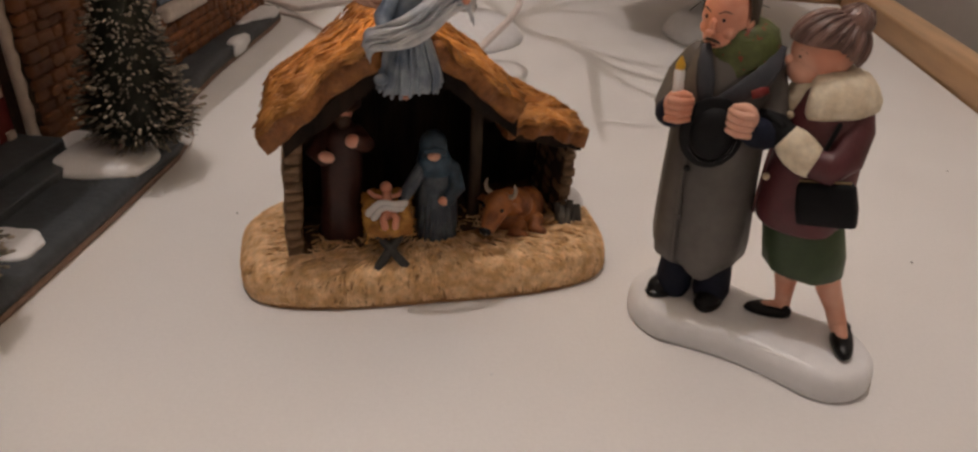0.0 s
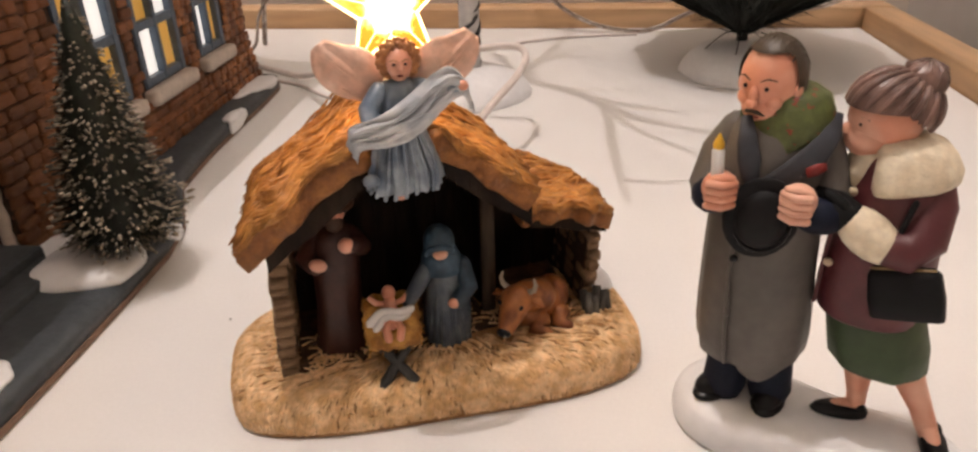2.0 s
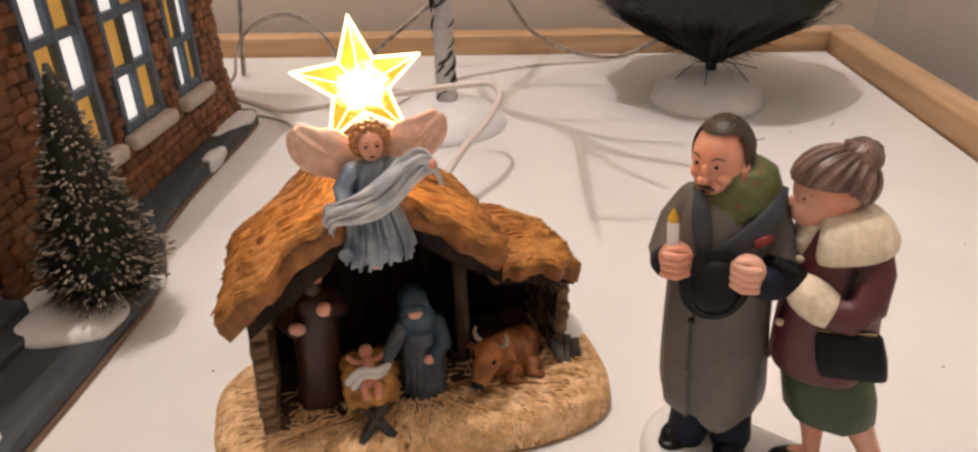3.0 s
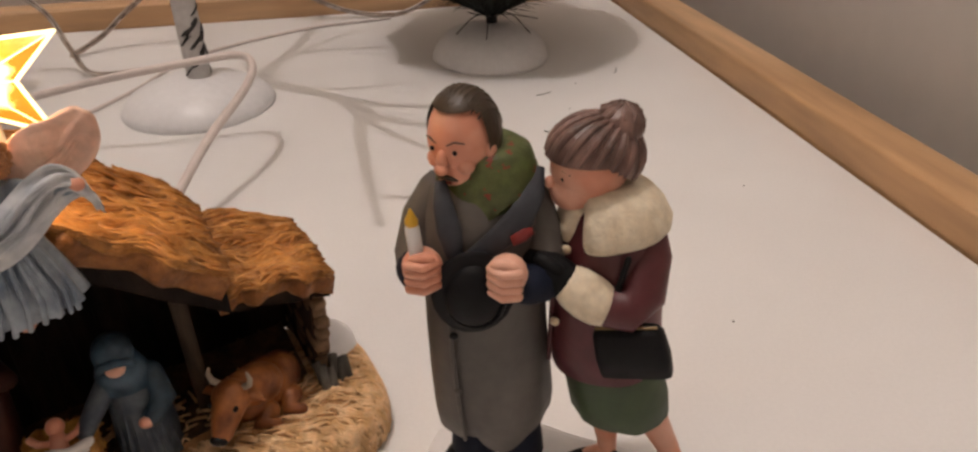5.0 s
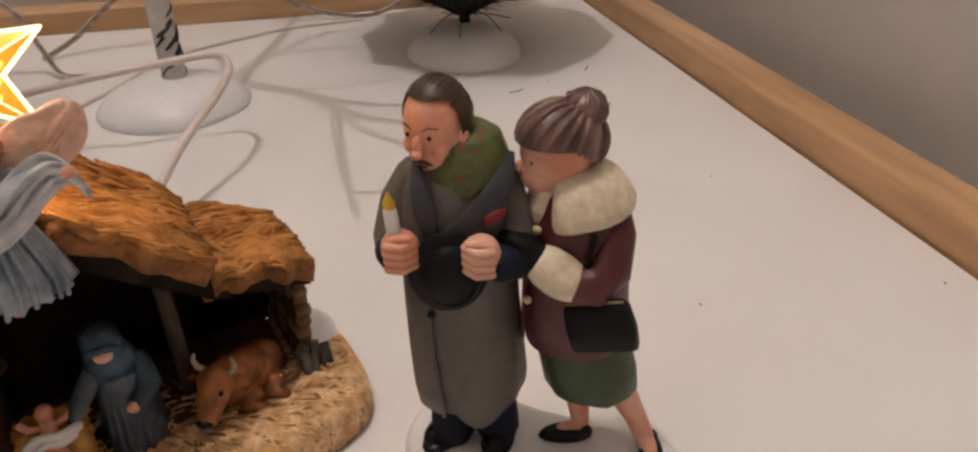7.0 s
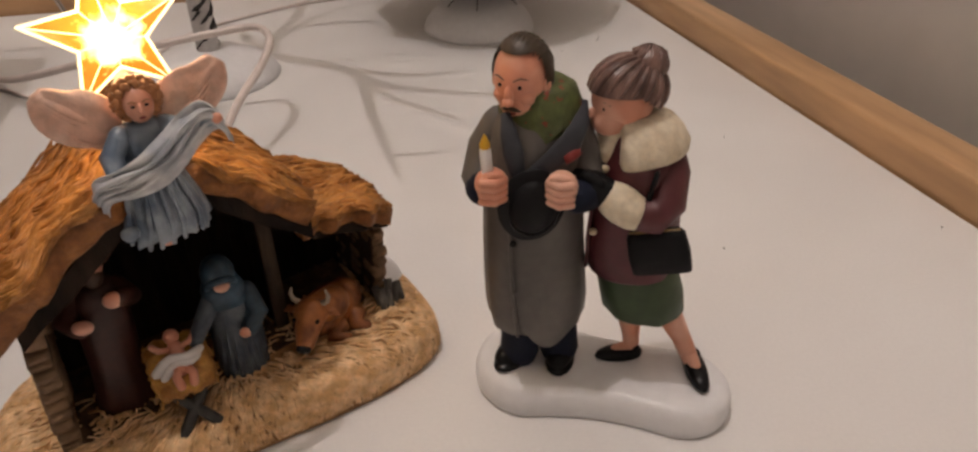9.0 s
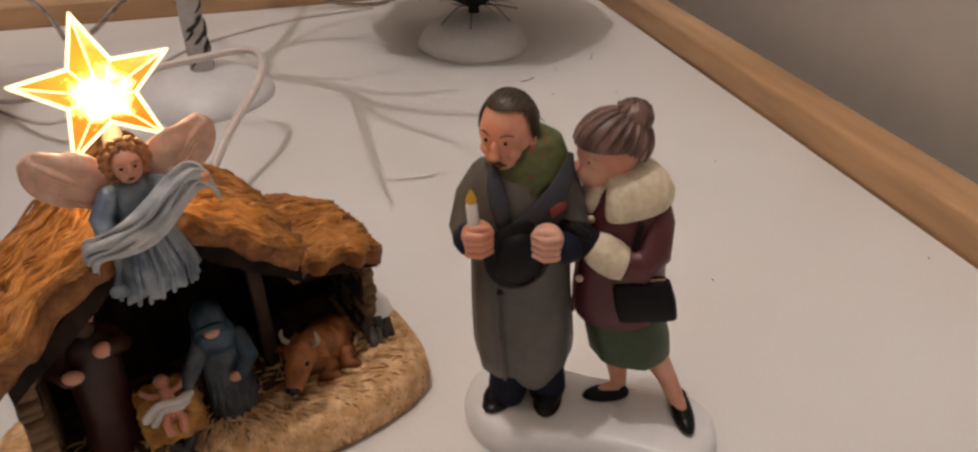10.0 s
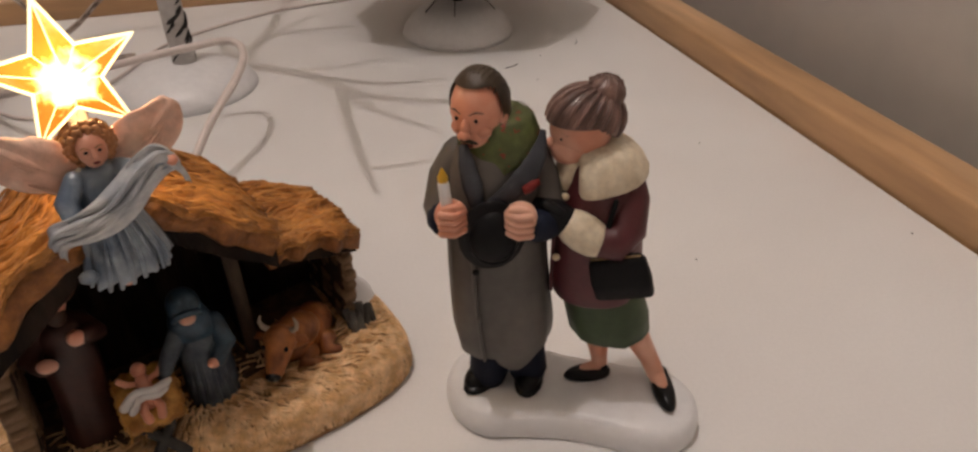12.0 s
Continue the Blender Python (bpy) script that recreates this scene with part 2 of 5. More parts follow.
structure("trim_gap", bm, GAP_SHADE, "dark strip laid in the board's gap for its shade", "trim")
bm = bmesh.new()
box(bm, (-22, EDGE_Y + 0.45, -7.5), (5, EDGE_Y + 1.45, 16.5))
structure("wall_north", bm, WALL_BEIGE, "warm beige painted wall", "wall")
bm = bmesh.new()
box(bm, (EDGE_X + 0.5, -22, -7.5), (EDGE_X + 1.5, EDGE_Y + 0.45, 16.5))
structure("wall_east", bm, WALL_GREY, "smooth grey painted wall", "wall")
bm = bmesh.new()
box(bm, (-23, -22, -7.5), (-22, EDGE_Y + 1.45, 16.5))
structure("wall_west", bm, WALL_BEIGE, "warm beige painted wall", "wall")
bm = bmesh.new()
box(bm, (-23, -23, -7.5), (5, -22, 16.5))
structure("wall_south", bm, WALL_BEIGE, "warm beige painted wall", "wall")
bm = bmesh.new()
box(bm, (-23, -23, 16.5), (5, EDGE_Y + 1.45, 17.5))
structure("ceiling", bm, CEILING, "plain white ceiling", "ceiling")
bm = bmesh.new()
box(bm, (-23, -23, -8.5), (5, EDGE_Y + 1.45, -7.5))
structure("floor", bm, FLOOR, "plain brown floor", "floor")

# ---- the stable: a frame turned on the board ----
TURN = Matrix.Translation((0, 2.0, 0)) @ Matrix.Rotation(radians(18), 4, "Z")
SKEW = 0.13


def S(u, v, z, skew=True):
    return TURN @ Vector((u, v + (SKEW * u if skew else 0), z))


def n3(p, s, seed=0):
    return noise.noise(Vector(p) * s + Vector((seed * 7.3, seed * 3.1, 0)))


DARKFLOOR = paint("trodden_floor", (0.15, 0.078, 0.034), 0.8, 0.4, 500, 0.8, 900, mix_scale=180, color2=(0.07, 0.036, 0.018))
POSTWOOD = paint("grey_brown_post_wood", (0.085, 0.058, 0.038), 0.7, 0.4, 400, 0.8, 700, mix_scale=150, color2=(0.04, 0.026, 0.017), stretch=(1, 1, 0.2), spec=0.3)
stable = thing("nativity_stable", (0.05, 2.12, 0), "resin nativity stable with orange thatch on a straw base", "nativity stable")


def raw_edge(a):
    """The outline of the straw base, by angle."""
    c, s = math.cos(a), math.sin(a)
    u = 0.075 + 0.548 * abs(c) ** 0.55 * (1 if c > 0 else -1)
    v = (0.075 + (0.242 if s < 0 else 0.30) * abs(s) ** 0.6 * (1 if s > 0 else -1))
    wob = 0.012 * math.sin(3 * a + 1) + 0.008 * math.sin(7 * a)
    return u * (1 + wob), v - 0.015 * (u - 0.2) * (s < 0)


# the same outline with even steps along its length
STEPS = 2000
walked = [0.0]
for i in range(STEPS):
    (ua, va), (ub, vb) = raw_edge(TAU * i / STEPS), raw_edge(TAU * (i + 1) / STEPS)
    walked.append(walked[-1] + math.hypot(ub - ua, vb - va))


def base_edge(a):
    want = (a / TAU % 1.0) * walked[-1]
    lo, hi = 0, STEPS
    while hi - lo > 1:
        mid = (lo + hi) // 2
        lo, hi = (mid, hi) if walked[mid] <= want else (lo, mid)
    return raw_edge(TAU * (lo + (want - walked[lo]) / max(walked[hi] - walked[lo], 1e-9)) / STEPS)


# moulded straws all over the base
PROFILE = [(0.012, 1.0), (0.05, 0.995), (0.075, 0.975), (0.095, 0.935), (0.108, 0.87), (0.115, 0.78), (0.118, 0.6), (0.118, 0.35)]


def straw_place(a, t):
    """A point on the base's skin: a round the outline, t from the foot (0) to the middle (7)."""
    t = min(max(t, 0), 6.999)
    (z0, k0), (z1, k1) = PROFILE[int(t)], PROFILE[int(t) + 1]
    f = t - int(t)
    z, k = z0 + (z1 - z0) * f, k0 + (k1 - k0) * f
    u, v = base_edge(a)
    u, v = 0.075 + (u - 0.075) * k, 0.075 + (v - 0.075) * k
    p = S(u, v, z, False)
    return p + Vector((0, 0, 0.006 * n3(p, 14))), u, v


bm = bmesh.new()
loops = [[Vector((*straw_place(TAU * i / 160, 0)[0].xy, 0)) for i in range(160)]]
for j in range(36):
    loops.append([straw_place(TAU * i / 160, j * 0.2)[0] for i in range(160)])
loops.append([p.lerp(S(0.075, 0.075, 0.118, False), 0.7) for p in loops[-1]])
rings(bm, loops)
part("straw_base", bm, STRAW, stable, "base moulded as tan straw")


WEIGHT = [12, 10, 8, 8, 8, 10, 8]
bm = bmesh.new()
for _ in range(4300):
    a = rng.uniform(math.pi * 0.84, TAU * 1.12)
    seg_i = rng.choices(range(7), WEIGHT)[0]
    t = seg_i + rng.random()
    p, u, v = straw_place(a, t)
    if v > 0.02 and -0.3 < u < 0.44:
        continue
    da = (straw_place(a + 0.01, t)[0] - p) / 0.01
    if rng.random() > da.length / 0.46:
        continue
    dt = (straw_place(a, t + 0.05)[0] - p) / 0.05
    th, ln = rng.gauss(math.pi / 2, 0.36), rng.uniform(0.032, 0.062)
    bend = rng.uniform(-0.9, 0.9)
    pts = []
    for f in (-0.5, -0.17, 0.17, 0.5):
        w = th + bend * f
        sa, st = math.cos(w) * ln * f / max(da.length, 0.05), math.sin(w) * ln * f / max(dt.length, 0.02)
        q = straw_place(a + sa, t + st)[0]
        pts.append(q + (q - S(0.075, 0.075, -0.15, False)).normalized() * 0.0050)
    r = rng.uniform(0.0036, 0.0056)
    tube(bm, pts, [r * 0.55, r, r, r * 0.55], seg=4, round_ends=False)
tagged(part("straw", bm, STRAW_BITS, stable), kind="stuff")

# walls of the stable
FLOOR_Z = 0.11
for u0, u1, v0, v1, z1 in ((-0.328, -0.296, 0.025, 0.30, 0.47), (0.474, 0.498, 0.02, 0.30, 0.40)):
    bm = bmesh.new()
    lo = [S(u0, v0, FLOOR_Z - 0.03), S(u1, v0, FLOOR_Z - 0.03), S(u1, v1, FLOOR_Z - 0.03), S(u0, v1, FLOOR_Z - 0.03)]
    tip = 0.02 if u0 < 0 else 0.028
    hi = [S(u0 + tip, v0, z1), S(u1 + tip, v0, z1), S(u1 + tip, v1, z1), S(u0 + tip, v1, z1)]
    rings(bm, [lo, hi])
    part("side_wall", bm, MORTAR, stable, "brown mortar core", False)
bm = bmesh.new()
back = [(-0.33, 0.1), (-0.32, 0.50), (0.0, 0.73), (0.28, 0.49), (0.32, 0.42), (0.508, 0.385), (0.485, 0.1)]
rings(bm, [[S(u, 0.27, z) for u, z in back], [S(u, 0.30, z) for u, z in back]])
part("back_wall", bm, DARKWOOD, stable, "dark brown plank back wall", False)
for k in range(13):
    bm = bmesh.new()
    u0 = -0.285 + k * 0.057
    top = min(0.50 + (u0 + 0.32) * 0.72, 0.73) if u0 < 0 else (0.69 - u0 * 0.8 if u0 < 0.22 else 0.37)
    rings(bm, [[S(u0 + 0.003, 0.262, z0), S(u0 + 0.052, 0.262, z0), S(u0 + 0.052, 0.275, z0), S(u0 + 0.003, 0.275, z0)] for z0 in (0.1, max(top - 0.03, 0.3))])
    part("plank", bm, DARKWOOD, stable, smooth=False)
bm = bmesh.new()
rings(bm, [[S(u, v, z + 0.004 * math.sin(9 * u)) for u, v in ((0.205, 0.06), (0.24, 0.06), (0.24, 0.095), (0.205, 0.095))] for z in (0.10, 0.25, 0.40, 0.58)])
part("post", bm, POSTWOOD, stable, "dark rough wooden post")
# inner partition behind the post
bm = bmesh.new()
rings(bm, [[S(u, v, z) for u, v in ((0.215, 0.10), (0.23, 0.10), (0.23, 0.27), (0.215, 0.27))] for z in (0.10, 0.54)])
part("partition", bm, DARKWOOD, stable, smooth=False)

# brown floor sheet over the straw; inner shade is put into its tone
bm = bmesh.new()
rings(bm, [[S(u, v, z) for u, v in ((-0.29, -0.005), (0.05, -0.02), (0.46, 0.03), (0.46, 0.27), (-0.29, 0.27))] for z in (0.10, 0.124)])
part("stable_floor", bm, DARKFLOOR, stable, "dark brown floor, toned down for inner shade", False)

bm = bmesh.new()
for _ in range(240):
    u, v, th = rng.uniform(-0.27, 0.44), rng.uniform(-0.01, 0.14), rng.uniform(0, TAU)
    d = Vector((math.cos(th), math.sin(th), 0)) * rng.uniform(0.012, 0.026)
    c = S(u, v, 0.127)
    tube(bm, [c - d, c + Vector((0, 0, 0.003)), c + d], rng.uniform(0.0025, 0.004), seg=4, round_ends=False)
tagged(part("floor_straw", bm, STRAW_BITS, stable, "loose straws on the floor"), kind="stuff")

# stones of the stable's side walls
stone_meshes = []
for k in range(5):
    sb = bmesh.new()
    bmesh.ops.create_icosphere(sb, subdivisions=2, radius=5.0)
    for v in sb.verts:
        d = v.co.normalized()
        q = Vector([math.copysign(abs(c) ** 0.34, c) for c in d])
        v.co = q * 5.0 * (1 + 0.12 * noise.noise(d * 1.6 + Vector((k * 5.1, 0, 0))))
    stone_meshes.append(sb)


def stone_data(mat, tag):
    out = []
    for sb in stone_meshes:
        out.append(mesh_of(tag, sb.copy(), mat))
    return out


def stone(datas, parent, at, size, axes):
    """One stone: size along three axes (unit vectors), at a place in decimetres."""
    ob = new(datas[0].name, rng.choice(datas))
    ob.parent = parent
    rot = Matrix((axes[0], axes[1], axes[2])).transposed().to_4x4()
    ob.matrix_local = Matrix.Translation(Vector(at) * U - world_place(parent)) @ rot @ Matrix.Diagonal((size[0] * U, size[1] * U, size[2] * U, 1))
    return ob


UAX = (S(1, 0, 0) - S(0, 0, 0)).normalized()
VAX = (S(0, 1, 0) - S(0, 0, 0)).normalized()
ZAX = Vector((0, 0, 1))
stable_stones = stone_data(STABLE_STONE, "stone")
for u, v0, top, wide in ((-0.314, 0.012, 0.47, 0.048), (0.492, 0.012, 0.38, 0.036)):
    z = FLOOR_Z
    while z < top - 0.02:
        h = rng.uniform(0.022, 0.036)
        lean = 0.02 * (z - 0.1) / 0.4 if u < 0 else 0.028 * (z - 0.08) / 0.32
        for q in range(4):
            w = 0.082
            stone(stable_stones, stable, S(u + lean + rng.uniform(-0.004, 0.004), v0 + 0.03 + q * w + rng.uniform(-0.01, 0.01), z + h / 2), (wide * rng.uniform(0.94, 1.08), w * 0.98, h * 0.97), (UAX, VAX, ZAX))
        z += h


# thatched roofs
def thatch_bump(p):
    q = TURN.inverted() @ p
    return 0.016 * noise.noise(Vector((q.x * 9, q.y * 30, q.z * 9))) + 0.012 * noise.noise(Vector((q.x * 24, q.y * 60, q.z * 24))) + 0.012 * noise.noise(q * 8)


def slope_roof(u0, z0, u1, z1, va, vb, thick, sag, steps):
    n = Vector((-(z1 - z0), 0, u1 - u0)).normalized()
    nn = (TURN.to_3x3() @ n).normalized()
    if nn.z < 0:
        nn = -nn

    def place(a, b):
        u = u0 + (u1 - u0) * a
        z = z0 + (z1 - z0) * a + sag * math.sin(math.pi * a) + 0.012 * math.sin(b * 5 + a * 3)
        front = 0.012 * math.sin(a * 17) + 0.008 * math.sin(a * 31 + 2)
        return S(u, va + (vb - va) * b + (front if b < 0.5 else 0), z), nn

    bm = bmesh.new()
    pillow(bm, place, steps, 26, thick, 0, thatch_bump)
    return bm, place


roofs = []
for u0, z0, u1, z1, va, vb, th, sag, steps, word in (
        (-0.380, 0.508, 0.02, 0.775, -0.075, 0.33, 0.068, 0.02, 34, "left slope"),
        (0.335, 0.525, -0.005, 0.775, -0.07, 0.33, 0.07, 0.015, 30, "right slope"),
        (0.556, 0.402, 0.305, 0.462, -0.02, 0.325, 0.058, 0.014, 24, "lean-to")):
    bm, place = slope_roof(u0, z0, u1, z1, va, vb, th, sag, steps)
    roof = part("roof", bm, THATCH, stable, "lumpy orange-brown thatch")
    sb = bmesh.new()
    for _ in range(3000 if steps > 28 else 1900):
        a, b = rng.uniform(0.01, 0.86), rng.choice((rng.uniform(0.0, 1.0), rng.uniform(0, 0.35), rng.uniform(0, 0.10)))
        da = rng.uniform(0.09, 0.20) * (0.33 / abs(u1 - u0))
        p0, n0 = place(a, b)
        p1, _n = place(min(a + da / 2, 1), b + 0.010 * math.sin(a * 21 + b * 9) + rng.uniform(-0.004, 0.004))
        p2, _n = place(min(a + da, 1), b + 0.014 * math.sin(a * 19 + b * 9 + 1) + rng.uniform(-0.005, 0.005))
        lift = 0.0006
        r = rng.uniform(0.0026, 0.0052)
        down = Vector((0, 0, -0.018 * rng.random())) if b < 0.05 else Vector()
        tube(sb, [p0 + n0 * (thatch_bump(p0) + lift * 0.3) + down, p1 + n0 * (thatch_bump(p1) + lift) + down, p2 + n0 * (thatch_bump(p2) + lift * 0.3) + down], [r * 0.5, r, r * 0.6], seg=4, round_ends=False)
    tagged(part("thatch", sb, THATCH_BITS, roof), kind="stuff")

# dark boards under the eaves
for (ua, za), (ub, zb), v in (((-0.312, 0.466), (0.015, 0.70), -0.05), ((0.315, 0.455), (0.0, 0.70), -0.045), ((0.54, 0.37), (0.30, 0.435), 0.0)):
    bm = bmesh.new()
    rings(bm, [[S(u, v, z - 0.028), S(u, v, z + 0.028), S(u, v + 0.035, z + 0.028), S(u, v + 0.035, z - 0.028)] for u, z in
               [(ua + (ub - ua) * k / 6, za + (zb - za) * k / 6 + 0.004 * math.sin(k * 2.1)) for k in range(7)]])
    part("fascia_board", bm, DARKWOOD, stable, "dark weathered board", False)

# grey wood bundle by the wall
bundle = thing("wood_bundle", S(0.50, -0.02, 0.1), "small grey bundle of split logs against the stable wall", "firewood")
GREYWOOD = paint("grey_wood", (0.16, 0.145, 0.125), 0.7, 0.4, 500, 0.6, 900, stretch=(1, 1, 0.3))
for k in range(6):
    bm = bmesh.new()
    u, v = 0.50 + 0.021 * (k % 4) - 0.015, -0.03 - 0.02 * (k // 4) + 0.05 * 0
    tube(bm, [S(u, v, 0.105), S(u + rng.uniform(-0.01, 0.02), v + 0.03, 0.165 + rng.uniform(-0.01, 0.015))], 0.0115, seg=6, round_ends=False)
    part("log", bm, GREYWOOD, bundle)
bm = bmesh.new()
blob(bm, S(0.545, 0.13, 0.085), (0.075, 0.11, 0.055))
part("snow_drift", bm, SNOW, stable, "white painted snow drift")

# ---- painted resin figures ----
SKIN = paint("painted_skin", (0.80, 0.46, 0.34), 0.36, 0.06, 300, 0.05, 400, mix_scale=90, color2=(0.72, 0.31, 0.20))
HAIR_BROWN = paint("painted_brown_hair", (0.058, 0.036, 0.018), 0.4, 0.2, 500, 0.4, 900, stretch=(1, 1, 0.25))
HAIR_GREY = paint("painted_grey_brown_hair", (0.27, 0.160, 0.130), 0.30, 0.25, 500, 0.5, 900, mix_scale=160, color2=(0.12, 0.068, 0.055), stretch=(1, 1, 0.3))
COAT_GREY = paint("painted_grey_coat", (0.125, 0.112, 0.100), 0.5, 0.12, 400, 0.08, 700, mix_scale=60, color2=(0.098, 0.088, 0.08))
LAPEL = paint("painted_slate_lapel", (0.034, 0.038, 0.048), 0.55, 0.2, 400, 0.1, 700)
NAVY = paint("painted_navy", (0.008, 0.012, 0.028), 0.62, 0.2, 300, 0.1, 600, spec=0.2)
BLACK = paint("painted_black", (0.008, 0.008, 0.009), 0.28, 0.2, spec=0.22)
BLACK_SOFT = paint("painted_black_satin", (0.005, 0.005, 0.006), 0.62, 0.2, spec=0.22)
SCARF = paint("painted_green_scarf", (0.085, 0.105, 0.028), 0.45, 0.3, 500, 0.4, 900, mix_scale=520, spread=(0.345, 0.375), color2=(0.26, 0.030, 0.012))
MAROON = paint("painted_maroon_coat", (0.115, 0.022, 0.028), 0.45, 0.15, 400, 0.06, 700, mix_scale=70, color2=(0.085, 0.017, 0.02))
FUR = paint("painted_cream_fur", (0.82, 0.73, 0.56), 0.5, 0.12, 700, 1.0, 420, mix_scale=240, color2=(0.72, 0.61, 0.44))
SKIRT = paint("painted_green_skirt", (0.040, 0.072, 0.024), 0.5, 0.15, 400, 0.06, 600)
CREAM = paint("painted_cream", (0.72, 0.60, 0.42), 0.4, 0.08)
RED = paint("painted_red", (0.22, 0.02, 0.018), 0.45, 0.1)
FLAME = paint("painted_yellow_flame", (0.72, 0.42, 0.03), 0.4, 0.1)
GOLD = paint("painted_gold_edge", (0.30, 0.20, 0.08), 0.4, 0.2)
COUPLE_MATS = [SNOW, SKIN, HAIR_BROWN, COAT_GREY, LAPEL, NAVY, BLACK, SCARF, MAROON, FUR, SKIRT, CREAM, RED, FLAME, HAIR_GREY, BLACK_SOFT, GOLD]
(I_SNOW, I_SKIN, I_BROWN, I_COAT, I_LAPEL, I_NAVY, I_BLACK, I_SCARF, I_MAROON, I_FUR, I_SKIRT, I_CREAM, I_RED, I_FLAME, I_GREY, I_SATIN, I_GOLD) = range(17)


def facing(x, y, ax):
    """A frame at a place on the board whose x axis runs along ax."""
    ax = Vector((*ax, 0)).normalized()
    ay = Vector((-ax.y, ax.x, 0))
    return Matrix.Translation((x, y, 0)) @ Matrix((ax, ay, ZAX)).transposed().to_4x4()


def cap(bm, c, r, keep, mi, M, seg=(44, 30)):
    """The part of an ellipsoid's skin for which keep(x, y, z) holds, in units of its radii."""
    rows = []
    for j in range(seg[1] + 1):
        e = math.pi * (j / seg[1] - 0.5)
        rows.append([Vector((math.cos(e) * math.cos(TAU * i / seg[0]), math.cos(e) * math.sin(TAU * i / seg[0]), math.sin(e))) for i in range(seg[0])])
    made = {}

    def vert(j, i):
        if (j, i) not in made:
            p = rows[j][i]
            made[j, i] = bm.verts.new(M @ Vector((c[0] + p.x * r[0], c[1] + p.y * r[1], c[2] + p.z * r[2])))
        return made[j, i]

    for j in range(seg[1]):
        for i in range(seg[0]):
            k = (i + 1) % seg[0]
            m = (rows[j][i] + rows[j][k] + rows[j + 1][i] + rows[j + 1][k]) / 4
            if keep(m.x, m.y, m.z):
                quad = [(j, i), (j, k), (j + 1, k), (j + 1, i)]
                if j == 0:
                    continue
                if j == seg[1] - 1:
                    quad = quad[:3]
                bm.faces.new([vert(*q) for q in quad]).material_index = mi


def cowl(bm, M, rows, mi, front, dip, notch=0.0, seg=56, width=0.9, ripple=0.0):
    """A draped collar: rows of (x, y, z, rx, ry, share of the dip), hanging lower on the side that faces front (degrees)."""
    loops = []
    f0 = radians(front)
    for x, y, z, rx, ry, share in rows:
        loop = []
        for i in range(seg):
            a = TAU * i / seg
            d = abs((a - f0 + math.pi) % TAU - math.pi)
            low = math.exp(-(d / width) ** 2) * dip * share
            cut = notch * math.exp(-(d / 0.13) ** 2) * share
            g = 1 - cut + ripple * math.sin(7 * a + 20 * z) * share
            loop.append(M @ Vector((x + rx * math.cos(a) * g, y + ry * math.sin(a) * g, z - low + cut * 0.10)))
        loops.append(loop)
    rings(bm, loops, mi)


def leaf(bm, M, pts, halves, thick, mi, across=None, ripple=0.0, seg=14):
    """A flat tapering blade along pts, its breadth in the plane of the gable unless across is given."""
    pts = [Vector(p) for p in pts]
    loops = []
    for i, p in enumerate(pts):
        way = (pts[min(i + 1, len(pts) - 1)] - pts[max(i - 1, 0)]).normalized()
        depth = Vector((0, 1, 0))
        side = (across or way.cross(depth)).normalized()
        loop = []
        for k in range(seg):
            a = TAU * k / seg
            h = math.cos(a)
            loop.append(M @ (p + side * h * halves[i] + depth * (math.sin(a) * thick + ripple * math.sin(h * 7 + i * 0.35))))
        loops.append(loop)
    rings(bm, loops, mi)


bm = bmesh.new()
# the snow base: a rounded bar between two feet, waisted
A, B = Vector((0.815, 1.925, 0)), Vector((1.135, 1.735, 0))
along = (B - A).normalized()
across = Vector((-along.y, along.x, 0))


def base_outline(k, z):
    out = []
    n = 22
    for i in range(n):
        a = -math.pi / 2 + math.pi * i / (n - 1)
        out.append(B + (along * math.cos(a) + across * math.sin(a)) * 0.128 * k)
    for i in range(1, 8):
        t = i / 8
        out.append(B.lerp(A, t) + across * k * (0.128 + 0.027 * t - 0.022 * math.sin(math.pi * t)))
    for i in range(n):
        a = math.pi / 2 + math.pi * i / (n - 1)
        out.append(A + (along * math.cos(a) + across * math.sin(a)) * 0.158 * k)
    for i in range(1, 8):
        t = i / 8
        out.append(A.lerp(B, t) - across * k * (0.158 - 0.03 * t - 0.026 * math.sin(math.pi * t)))
    return [Vector((p.x, p.y, z + (0.004 * n3(p, 9) if z > 0.03 else 0))) for p in out]


rings(bm, [base_outline(k, z) for k, z in ((0.94, 0.0), (0.985, 0.008), (1.0, 0.03), (0.99, 0.05), (0.95, 0.068), (0.88, 0.079), (0.75, 0.085), (0.5, 0.088), (0.2, 0.089))], I_SNOW)

# the man
M = facing(0.80, 1.93, (0.966, -0.26))


def coat_fold(a, t):
    return 1 + (1 - t) ** 2 * (0.05 * math.sin(5 * a + 0.6) + 0.03 * math.sin(9 * a)) - 0.10 * (1 - t) ** 3 * math.exp(-((a - 4.45) / 0.16) ** 2)


